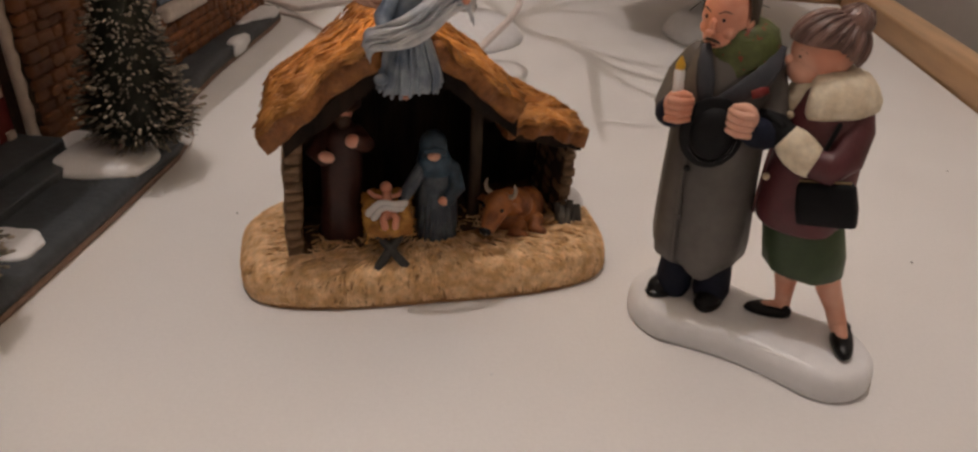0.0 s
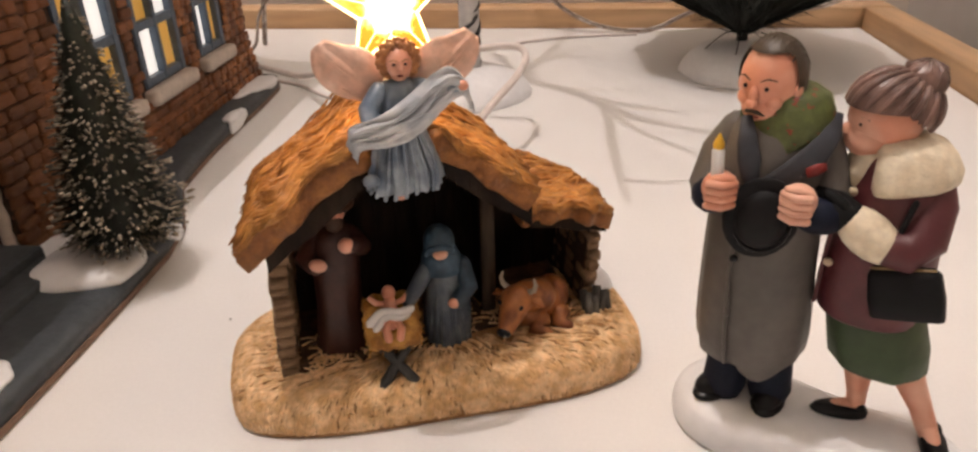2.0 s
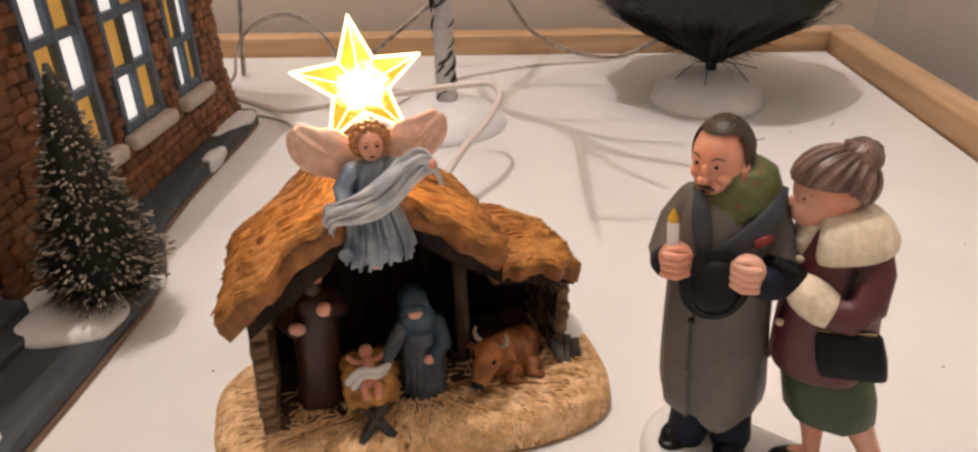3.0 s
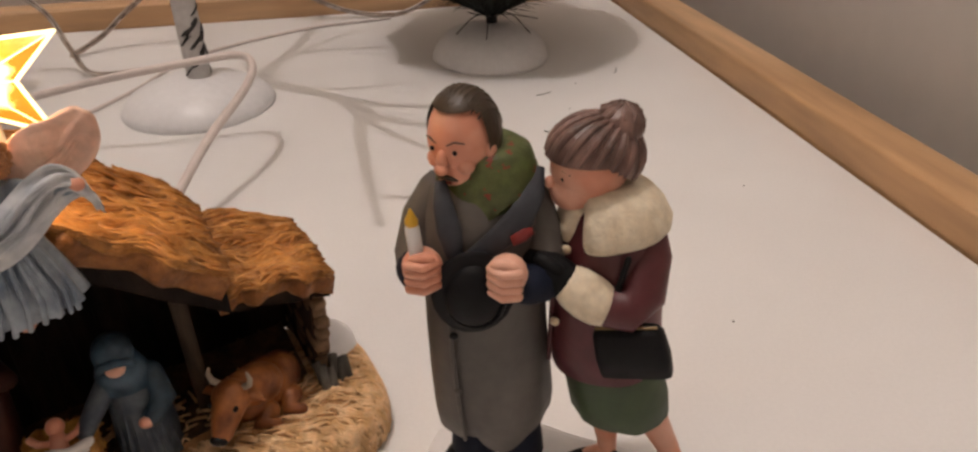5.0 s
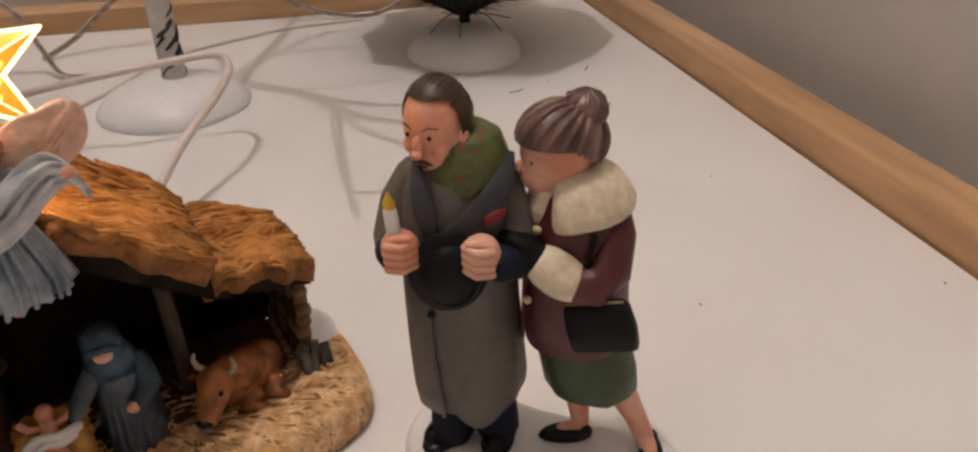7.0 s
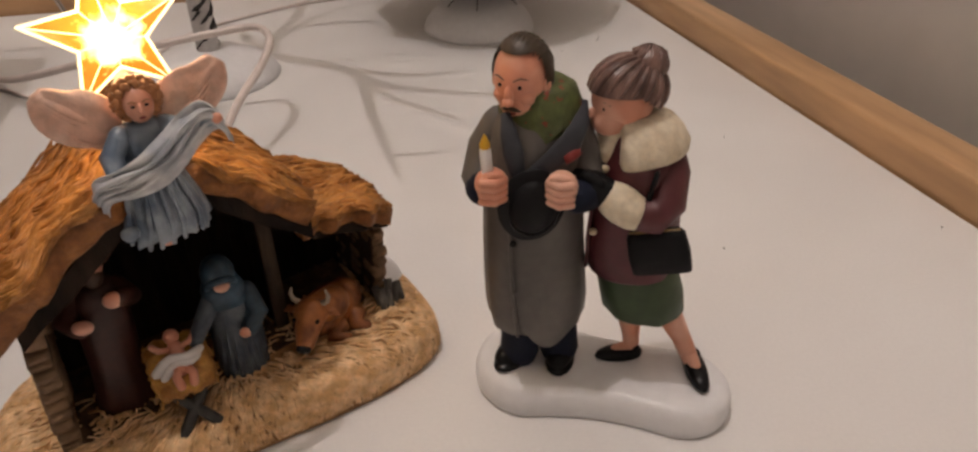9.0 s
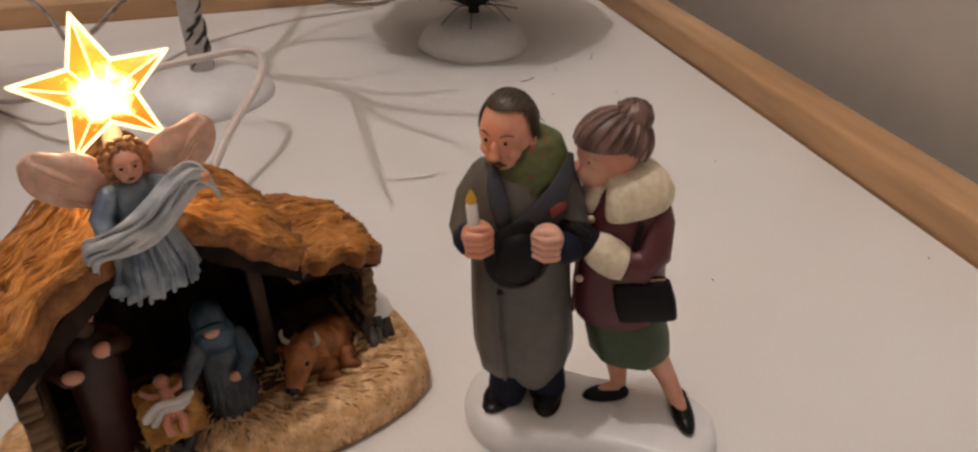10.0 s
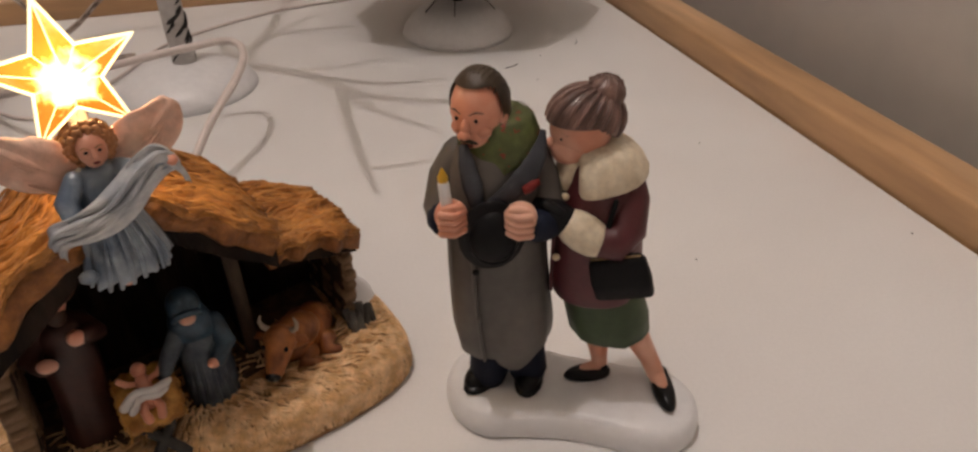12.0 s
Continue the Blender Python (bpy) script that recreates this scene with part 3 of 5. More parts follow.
loft(bm, [(0.016, 0, 0.206, 0.106, 0.086, 0), (0.014, 0, 0.214, 0.118, 0.098, 0), (0.012, 0, 0.26, 0.123, 0.102, 0), (0.008, 0, 0.34, 0.122, 0.102, 0), (0.003, 0, 0.45, 0.118, 0.100, 0), (0.001, 0, 0.55, 0.115, 0.099, 0), (0.002, 0, 0.64, 0.113, 0.096, 0), (0.004, 0, 0.71, 0.112, 0.088, 0), (0.004, 0, 0.755, 0.100, 0.076, 0), (0.004, 0, 0.785, 0.076, 0.062, 0), (0.002, 0, 0.81, 0.045, 0.045, 0)], I_COAT, M, 48, coat_fold)
# the hem dips in the front panel, with a slit beside it, and rises at the sides
to_local = M.inverted()
for v in bm.verts:
    q = to_local @ v.co
    if 0.19 < q.z < 0.30 and abs(q.x) < 0.16 and abs(q.y) < 0.14:
        k = min((0.30 - q.z) / 0.08, 1)
        front = 1 if q.y < 0 else 0.3
        dz = -0.030 * front * math.exp(-((q.x - 0.035) / 0.040) ** 2) + 0.020 * front * math.exp(-((q.x + 0.022) / 0.012) ** 2) + 0.012 * (abs(q.x) / 0.12) ** 2
        v.co.z += dz * k
# closing edge of the coat
tube(bm, [(-0.052, -0.099, 0.60), (-0.052, -0.101, 0.45), (-0.044, -0.101, 0.32), (-0.035, -0.098, 0.225)], 0.005, I_COAT, M, 6)
for x, y in ((-0.022, -0.012), (0.062, -0.004)):
    tube(bm, [(x, y, 0.25), (x * 1.15, y - 0.004, 0.17), (x * 1.2, y - 0.008, 0.115)], [0.046, 0.048, 0.05], I_NAVY, M, 14)
for x, y, turn in ((-0.044, -0.018, -40), (0.076, -0.026, -12)):
    blob(bm, (x, y, 0.104), (0.035, 0.062, 0.031), I_BLACK, M, (0, 0, turn), (16, 10))
    blob(bm, (x * 1.0, y - 0.012, 0.094), (0.037, 0.064, 0.014), I_BLACK, M, (0, 0, turn), (16, 8))
# head
H = M @ Matrix.Translation((-0.027, -0.012, 0.850)) @ Matrix.Rotation(radians(-27), 4, "Z") @ Matrix.Rotation(radians(8), 4, "X")
blob(bm, (0, 0, 0), (0.058, 0.063, 0.080), I_SKIN, H, (0, 0, 0), (28, 20))
blob(bm, (0, -0.014, -0.042), (0.047, 0.049, 0.044), I_SKIN, H, seg=(24, 16))
cap(bm, (0, 0.004, 0.004), (0.0645, 0.068, 0.085), lambda x, y, z: z > 0.76 - 0.25 * max(y, 0) or (y > -0.24 and z > 0.3) or (y > -0.26 and z > -0.16) or (y > 0.15 and z > -0.55), I_BROWN, H)
blob(bm, (0, 0.014, 0.006), (0.058, 0.052, 0.070), I_BROWN, H, seg=(24, 16))
for k in range(11):
    x = -0.050 + 0.010 * k
    w = math.sqrt(max(1 - (x / 0.0645) ** 2, 0.05))
    tube(bm, [(x * (0.92 + 0.02 * j), 0.004 + 0.068 * w * math.sin(q), 0.004 + 0.085 * w * math.cos(q)) for j, q in enumerate((-0.50, -0.15, 0.25, 0.65, 1.05, 1.4))], [0.001, 0.0030, 0.0034, 0.0034, 0.003, 0.001], I_BROWN, H, 6)
blob(bm, (0, -0.064, -0.010), (0.0095, 0.012, 0.020), I_SKIN, H)
blob(bm, (0, -0.072, -0.023), (0.012, 0.011, 0.010), I_SKIN, H)
tube(bm, [(-0.020, -0.059, -0.048), (-0.010, -0.065, -0.042), (0, -0.067, -0.040), (0.010, -0.065, -0.042), (0.020, -0.059, -0.048)], [0.002, 0.0046, 0.0038, 0.0046, 0.002], I_BROWN, H, 8)
tube(bm, [(-0.010, -0.0625, -0.053), (0, -0.0640, -0.054), (0.010, -0.0625, -0.053)], 0.0022, I_RED, H, 6)
for k in (-1, 1):
    blob(bm, (0.028 * k, -0.040, -0.024), (0.018, 0.018, 0.018), I_SKIN, H, seg=(12, 8))
for k in (-1, 1):
    blob(bm, (0.022 * k, -0.0585, 0.006), (0.0042, 0.0035, 0.0042), I_BLACK, H, seg=(10, 8))
    tube(bm, [(0.011 * k, -0.0625, 0.020), (0.024 * k, -0.0590, 0.027), (0.037 * k, -0.0500, 0.022)], [0.001, 0.0017, 0.001], I_BROWN, H, 6)
    blob(bm, (0.057 * k, -0.004, -0.012), (0.009, 0.014, 0.021), I_SKIN, H, seg=(10, 8))
# scarf, lapels, pocket square
cowl(bm, M, [(0.010, 0.008, 0.738, 0.060, 0.055, 0.3), (0.010, 0.002, 0.746, 0.086, 0.080, 1.0), (0.012, 0.001, 0.765, 0.092, 0.086, 0.9), (0.014, 0.003, 0.795, 0.086, 0.078, 0.4), (0.016, 0.006, 0.825, 0.072, 0.066, 0.0), (0.014, 0.008, 0.838, 0.052, 0.050, 0.0)], I_SCARF, 256, 0.066, 0.0, 56, 0.50, 0.030)
leaf(bm, M, [(-0.062, -0.060, 0.790), (-0.056, -0.084, 0.756), (-0.046, -0.098, 0.714), (-0.038, -0.104, 0.672), (-0.030, -0.105, 0.650)], [0.010, 0.018, 0.022, 0.016, 0.004], 0.0055, I_LAPEL)
leaf(bm, M, [(0.100, -0.012, 0.796), (0.094, -0.052, 0.766), (0.074, -0.082, 0.735), (0.030, -0.101, 0.696), (-0.018, -0.107, 0.662), (-0.036, -0.105, 0.645)], [0.012, 0.020, 0.025, 0.022, 0.013, 0.004], 0.0055, I_LAPEL)
leaf(bm, M, [(0.060, -0.101, 0.700), (0.078, -0.092, 0.706), (0.094, -0.080, 0.712)], [0.010, 0.012, 0.009], 0.006, I_RED)
# arms, hat, candle
tube(bm, [(-0.074, 0.0, 0.745), (-0.106, -0.006, 0.69), (-0.122, -0.026, 0.622), (-0.112, -0.075, 0.617), (-0.098, -0.095, 0.630)], [0.036, 0.038, 0.038, 0.033, 0.030], I_COAT, M, 14)
tube(bm, [(-0.116, -0.060, 0.615), (-0.106, -0.086, 0.622)], 0.036, I_NAVY, M, 14)
tube(bm, [(0.080, 0.0, 0.745), (0.104, -0.012, 0.68), (0.116, -0.050, 0.615), (0.100, -0.095, 0.607)], [0.038, 0.040, 0.040, 0.034], I_COAT, M, 14)
tube(bm, [(0.112, -0.085, 0.608), (0.085, -0.110, 0.618)], 0.036, I_NAVY, M, 14)
for x, y, z, s in ((-0.092, -0.118, 0.655, -1), (0.052, -0.126, 0.650, 1)):
    blob(bm, (x, y, z), (0.036, 0.032, 0.038), I_SKIN, M, (0, 12 * s, 0))
    for k in range(4):
        zz = z + 0.022 - k * 0.0155
        tube(bm, [(x - 0.026 * s, y - 0.016, zz), (x - 0.006 * s, y - 0.033, zz - 0.002), (x + 0.020 * s, y - 0.026, zz - 0.003)], 0.0088, I_SKIN, M, 8)
    tube(bm, [(x + 0.012 * s, y - 0.018, z + 0.026), (x - 0.006 * s, y - 0.024, z + 0.035), (x - 0.020 * s, y - 0.018, z + 0.031)], 0.009, I_SKIN, M, 8)
blob(bm, (-0.008, -0.112, 0.598), (0.074, 0.014, 0.094), I_SATIN, M, (6, 0, 8), (28, 10))
blob(bm, (-0.006, -0.118, 0.600), (0.052, 0.036, 0.068), I_SATIN, M, (6, 0, 8), (24, 12))
tube(bm, [M.inverted() @ (M @ Vector((0.054 * math.cos(TAU * k / 20) - 0.006, -0.122, 0.600 + 0.071 * math.sin(TAU * k / 20)))) for k in range(21)], 0.0042, I_BLACK, M, 6, round_ends=False)
tube(bm, [(-0.098, -0.122, 0.66), (-0.104, -0.122, 0.735)], 0.0125, I_SNOW, M, 12)
tube(bm, [(-0.104, -0.122, 0.735), (-0.1045, -0.122, 0.750), (-0.105, -0.122, 0.768)], [0.010, 0.0115, 0.003], I_FLAME, M, 10)
blob(bm, (-0.047, -0.106, 0.496), (0.009, 0.005, 0.009), I_BLACK, M, seg=(10, 6))
blob(bm, (-0.044, -0.106, 0.36), (0.008, 0.005, 0.008), I_COAT, M, seg=(10, 6))

# the woman
W = facing(1.043, 1.869, (0.908, -0.419))
loft(bm, [(0.028, -0.010, 0.240, 0.088, 0.074, -8), (0.028, -0.010, 0.252, 0.099, 0.084, -8), (0.020, -0.006, 0.30, 0.102, 0.086, -6), (0.004, 0, 0.36, 0.099, 0.084, 0), (-0.01, 0, 0.42, 0.09, 0.08, 0)], I_SKIRT, W, 32, lambda a, t: 1 + (1 - t) * (0.035 * math.sin(6 * a + 1) + 0.02 * math.sin(11 * a)))
loft(bm, [(-0.012, 0, 0.358, 0.094, 0.084, 0), (-0.012, 0, 0.368, 0.106, 0.094, 0), (-0.014, 0, 0.42, 0.110, 0.096, 0), (-0.014, 0, 0.50, 0.104, 0.092, 0), (-0.012, 0, 0.58, 0.098, 0.088, 0), (-0.012, 0, 0.66, 0.094, 0.082, 0), (-0.012, 0, 0.71, 0.080, 0.072, 0), (-0.014, 0, 0.745, 0.05, 0.05, 0)], I_MAROON, W, 32, lambda a, t: 1 + 0.02 * math.sin(5 * a + 2 * t))
tube(bm, [(-0.106, -0.052, 0.64), (-0.112, -0.050, 0.52), (-0.116, -0.042, 0.375)], 0.005, I_MAROON, W, 6)
cowl(bm, W, [(-0.012, 0.004, 0.690, 0.060, 0.055, 0.5), (-0.014, 0.002, 0.672, 0.090, 0.086, 1.0), (-0.014, 0.001, 0.682, 0.102, 0.095, 1.0), (-0.014, 0.001, 0.704, 0.102, 0.095, 0.8), (-0.016, 0.003, 0.730, 0.090, 0.084, 0.4), (-0.018, 0.004, 0.750, 0.072, 0.066, 0.1), (-0.020, 0.004, 0.760, 0.048, 0.046, 0.0)], I_FUR, 232, 0.022, 0.42, 64, 1.0, 0.012)
# head
H = W @ Matrix.Translation((-0.055, 0.0, 0.806)) @ Matrix.Rotation(radians(-60), 4, "Z")
blob(bm, (0, -0.006, -0.012), (0.060, 0.072, 0.074), I_SKIN, H, seg=(28, 20))
blob(bm, (0, -0.032, -0.056), (0.046, 0.048, 0.042), I_SKIN, H, seg=(20, 14))
blob(bm, (0, -0.080, -0.038), (0.008, 0.010, 0.012), I_SKIN, H)
blob(bm, (0.004, -0.073, -0.060), (0.008, 0.005, 0.0035), I_RED, H, seg=(8, 6))
for k in (-1, 1):
    blob(bm, (0.026 * k, -0.066, -0.022), (0.0045, 0.0045, 0.005), I_BLACK, H, seg=(8, 6))
    tube(bm, [(0.014 * k, -0.073, -0.011), (0.026 * k, -0.068, -0.007), (0.038 * k, -0.059, -0.011)], 0.0022, I_BROWN, H, 6)
cap(bm, (0, 0.0, 0.0), (0.073, 0.086, 0.076), lambda x, y, z: z > 0.16 + 0.10 * y if y < -0.10 else z > 0.15 - 0.75 * min(y + 0.10, 0.9), I_GREY, H)
for k in range(19):
    a = TAU * k / 19
    pts = []
    low = 0.17 - 0.72 * min(max(math.sin(a) + 0.10, 0), 0.9)
    d0 = Vector((math.cos(a) * math.cos(low), math.sin(a) * math.cos(low), math.sin(low)))
    for j in range(8):
        d = d0.slerp(Vector((0.05, 0.52, 0.85)).normalized(), j / 7 * 0.97)
        pts.append((0.0725 * d.x, 0.0855 * d.y, 0.0755 * d.z))
    tube(bm, pts, [0.0045, 0.0062, 0.0072, 0.0072, 0.0064, 0.0054, 0.004, 0.002], I_GREY, H, 7)
B0 = H @ Matrix.Translation((0.004, 0.042, 0.054)) @ Matrix.Scale(1.08, 4)
blob(bm, (0, 0, 0), (0.041, 0.041, 0.036), I_GREY, B0, seg=(20, 14))
for k in range(9):
    a = TAU * k / 9
    tube(bm, [(0.040 * math.cos(a), 0.040 * math.sin(a), 0.004), (0.030 * math.cos(a + 0.4), 0.030 * math.sin(a + 0.4), 0.024), (0.008 * math.cos(a + 0.9), 0.008 * math.sin(a + 0.9), 0.036)], [0.003, 0.0048, 0.003], I_GREY, B0, 6)
# arm, cuff, glove
tube(bm, [(0.042, -0.005, 0.675), (0.054, -0.030, 0.635), (0.050, -0.070, 0.578), (0.024, -0.093, 0.555), (-0.010, -0.100, 0.565)], [0.038, 0.042, 0.044, 0.042, 0.038], I_MAROON, W, 16)
cuff = [(-0.020, -0.100, 0.566), (-0.042, -0.104, 0.583), (-0.064, -0.106, 0.600)]
tube(bm, cuff, [0.041, 0.044, 0.041], I_FUR, W, 20)
tube(bm, [(-0.075, -0.104, 0.606), (-0.110, -0.100, 0.622), (-0.142, -0.085, 0.634)], [0.034, 0.038, 0.030], I_SATIN, W, 14)
tube(bm, [(-0.095, -0.118, 0.640), (-0.125, -0.112, 0.655)], 0.014, I_SATIN, W, 8)
# purse and strap
P = W @ Matrix.Translation((0.044, -0.104, 0.476)) @ Matrix.Rotation(radians(-15), 4, "Y") @ Matrix.Rotation(radians(-6), 4, "Z")
loft(bm, [(0, 0, -0.048, 0.050, 0.012, 0), (0, 0, -0.045, 0.062, 0.019, 0), (0, 0, -0.01, 0.064, 0.023, 0), (0, 0, 0.035, 0.060, 0.018, 0), (0, 0, 0.046, 0.052, 0.010, 0)], I_SATIN, P @ Matrix.Diagonal((1.05, 1, 1.16, 1)), 24, lambda a, t: 1 / max(abs(math.cos(a)) ** 6 + abs(math.sin(a)) ** 6, 0.01) ** (1 / 6))
tube(bm, [(-0.054, -0.008, 0.056), (0, -0.010, 0.057), (0.054, -0.008, 0.056)], 0.0028, I_GOLD, P, 6)
tube(bm, [(-0.005, -0.098, 0.535), (0.010, -0.096, 0.60), (0.022, -0.090, 0.66)], 0.006, I_SATIN, W, 6)
for x, y, z in ((-0.088, -0.066, 0.650), (-0.104, -0.062, 0.485)):
    blob(bm, (x, y, z), (0.010, 0.006, 0.010), I_CREAM, W, seg=(10, 6))
# legs and shoes
tube(bm, [(0.004, -0.004, 0.27), (0.002, 0, 0.20), (0.010, -0.004, 0.145), (0.014, -0.010, 0.105)], [0.032, 0.030, 0.022, 0.020], I_SKIN, W, 14)
tube(bm, [(0.082, -0.006, 0.27), (0.106, -0.002, 0.205), (0.136, -0.010, 0.155), (0.158, -0.032, 0.118)], [0.033, 0.031, 0.024, 0.022], I_SKIN, W, 14)
tube(bm, [(0.158, -0.032, 0.118), (0.172, -0.066, 0.107)], [0.022, 0.018], I_SKIN, W, 12)
tube(bm, [(0.014, -0.010, 0.108), (-0.028, -0.026, 0.103)], [0.020, 0.016], I_SKIN, W, 12)
S1 = W @ Matrix.Translation((-0.018, -0.030, 0.098)) @ Matrix.Rotation(radians(12), 4, "Z")
loft(bm, [(0, 0, -0.011, 0.056, 0.020, 0), (0, 0, -0.004, 0.061, 0.025, 0), (0.004, 0, 0.008, 0.058, 0.024, 0), (0.010, 0, 0.016, 0.048, 0.021, 0)], I_BLACK, S1, 24)
tube(bm, [(0.044, 0, 0.012), (0.048, 0, -0.014)], [0.014, 0.010], I_BLACK, S1, 10)
S2 = W @ Matrix.Translation((0.176, -0.068, 0.100)) @ Matrix.Rotation(radians(284), 4, "Z")
loft(bm, [(0, 0, -0.010, 0.064, 0.022, 0), (0, 0, -0.003, 0.070, 0.027, 0), (-0.006, 0, 0.009, 0.066, 0.026, 0), (-0.016, 0, 0.018, 0.054, 0.023, 0)], I_BLACK, S2, 24)
loft(bm, [(-0.040, 0, 0.005, 0.028, 0.024, 0), (-0.046, 0, 0.024, 0.021, 0.021, 0), (-0.048, 0, 0.030, 0.012, 0.014, 0)], I_BLACK, S2, 14)
couple = part("couple_figurine", bm, COUPLE_MATS, None, at=(0.95, 1.84, 0))
tagged(couple, "painted couple figurine, grey overcoat and maroon coat, on a snow base", "figurine")

# ---- figures of the stable ----
ROBE_BLUE = paint("painted_pale_blue_robe", (0.33, 0.39, 0.45), 0.28, 0.2, 400, 0.2, 700, mix_scale=140, color2=(0.12, 0.165, 0.23))
SASH = paint("painted_pale_sash", (0.74, 0.75, 0.76), 0.28, 0.12, 400, 0.2, 700, mix_scale=150, color2=(0.44, 0.48, 0.53))
# Pink wings, lightened and warmed in the paint for the star's light.
WING = paint("painted_pink_wing", (0.88, 0.62, 0.50), 0.35, 0.15, 500, 0.5, 700, mix_scale=120, color2=(0.80, 0.48, 0.35))
# Auburn hair, with the star's orange light put into its colour.
HAIR_AUBURN = paint("painted_auburn_hair", (0.50, 0.22, 0.085), 0.45, 0.25, 500, 0.5, 900)
# Robes under the roof, toned down in place of the shade there.
ROBE_DARKBLUE = paint("painted_dusk_blue", (0.052, 0.105, 0.16), 0.4, 0.25, 400, 0.2, 700, mix_scale=140, color2=(0.020, 0.042, 0.066))
ROBE_GREY = paint("painted_grey_blue", (0.105, 0.13, 0.155), 0.42, 0.3, 400, 0.3, 700, mix_scale=170, color2=(0.045, 0.06, 0.085))
ROBE_RUST = paint("painted_rust_brown", (0.052, 0.014, 0.008), 0.5, 0.3, 400, 0.2, 700)
HAT_BROWN = paint("painted_hat_brown", (0.10, 0.045, 0.022), 0.55, 0.3)
OX = paint("painted_ox_brown", (0.40, 0.145, 0.04), 0.45, 0.25, 400, 0.3, 700, mix_scale=150, color2=(0.17, 0.05, 0.014))
HORN = paint("painted_horn", (0.42, 0.36, 0.28), 0.45, 0.15)
HAY = paint("painted_yellow_hay", (0.62, 0.33, 0.07), 0.5, 0.3, 600, 0.7, 1100, mix_scale=260, color2=(0.34, 0.14, 0.02))
LINEN = paint("painted_white_linen", (0.80, 0.78, 0.77), 0.45, 0.1)
CRIB = paint("painted_dark_crib", (0.045, 0.042, 0.038), 0.6, 0.3, 500, 0.4)

T = TURN
# the angel on the gable
bm = bmesh.new()
bx, by = 0.004, -0.10


def robe_fold(a, t):
    return 1 + (1 - t) * (0.20 * math.sin(9 * a + 0.5) + 0.07 * math.sin(14 * a))


loft(bm, [(bx + 0.010, by + 0.005, 0.612, 0.060, 0.034, 14), (bx + 0.004, by, 0.620, 0.076, 0.046, 14), (bx + 0.003, by, 0.65, 0.072, 0.047, 12), (bx + 0.002, by + 0.004, 0.69, 0.062, 0.042, 8), (bx - 0.002, by + 0.006, 0.74, 0.050, 0.038, 4), (bx - 0.004, by + 0.008, 0.79, 0.044, 0.034, 0), (bx, by + 0.008, 0.825, 0.048, 0.032, 0), (bx + 0.002, by + 0.008, 0.845, 0.036, 0.028, 0), (bx + 0.004, by + 0.008, 0.856, 0.015, 0.015, 0)], 0, T, 44, robe_fold)
tube(bm, [(bx - 0.038, by, 0.832), (bx - 0.064, by - 0.02, 0.80), (bx - 0.060, by - 0.045, 0.765)], [0.020, 0.022, 0.020], 0, T, 10)
tube(bm, [(bx + 0.040, by, 0.835), (bx + 0.075, by - 0.02, 0.825), (bx + 0.105, by - 0.035, 0.838)], [0.020, 0.022, 0.020], 0, T, 10)
sash = smooth_path([(-0.100, by - 0.026, 0.712), (-0.092, by - 0.042, 0.748), (-0.050, by - 0.056, 0.762), (-0.005, by - 0.060, 0.778), (0.040, by - 0.058, 0.804), (0.082, by - 0.052, 0.838), (0.116, by - 0.040, 0.852), (0.142, by - 0.030, 0.830), (0.148, by - 0.030, 0.795)], 5)
n_s = len(sash)
leaf(bm, T, sash, [0.012 + 0.027 * math.sin(math.pi * (0.12 + 0.76 * i / (n_s - 1))) for i in range(n_s)], 0.007, 1, Vector((-0.35, 0, 1)), 0.006, 26)
for k in range(3):
    tube(bm, [Vector(p) + Vector((-0.004 * k, -0.009, 0.015 * (k - 1) + 0.003 * math.sin(i * 0.5 + 2 * k))) for i, p in enumerate(sash[2:-2])], [0.0035 + 0.003 * math.sin(i * 0.35 + k) ** 2 for i in range(n_s - 4)], 1, T, 7)
blob(bm, (bx + 0.006, by - 0.002, 0.886), (0.028, 0.028, 0.035), 2, T, seg=(20, 14))
blob(bm, (bx + 0.004, by - 0.008, 0.866), (0.018, 0.018, 0.014), 2, T, seg=(14, 10))
tube(bm, [(bx + 0.005, by + 0.004, 0.862), (bx + 0.004, by + 0.004, 0.842)], 0.015, 2, T, 10)
tube(bm, [(bx + 0.005, by - 0.029, 0.893), (bx + 0.005, by - 0.033, 0.881)], [0.003, 0.0052], 2, T, 8)
blob(bm, (bx + 0.005, by - 0.027, 0.867), (0.0065, 0.003, 0.0024), 5, T, seg=(10, 6))
for k in (-1, 1):
    blob(bm, (bx + 0.005 + 0.0115 * k, by - 0.0275, 0.890), (0.0042, 0.003, 0.0026), 6, T, seg=(8, 6))
    tube(bm, [(bx + 0.005 + 0.006 * k, by - 0.0300, 0.897), (bx + 0.005 + 0.012 * k, by - 0.0290, 0.900), (bx + 0.005 + 0.018 * k, by - 0.0250, 0.897)], 0.0012, 3, T, 5)
blob(bm, (bx + 0.006, by + 0.012, 0.895), (0.034, 0.027, 0.035), 3, T, seg=(20, 14))
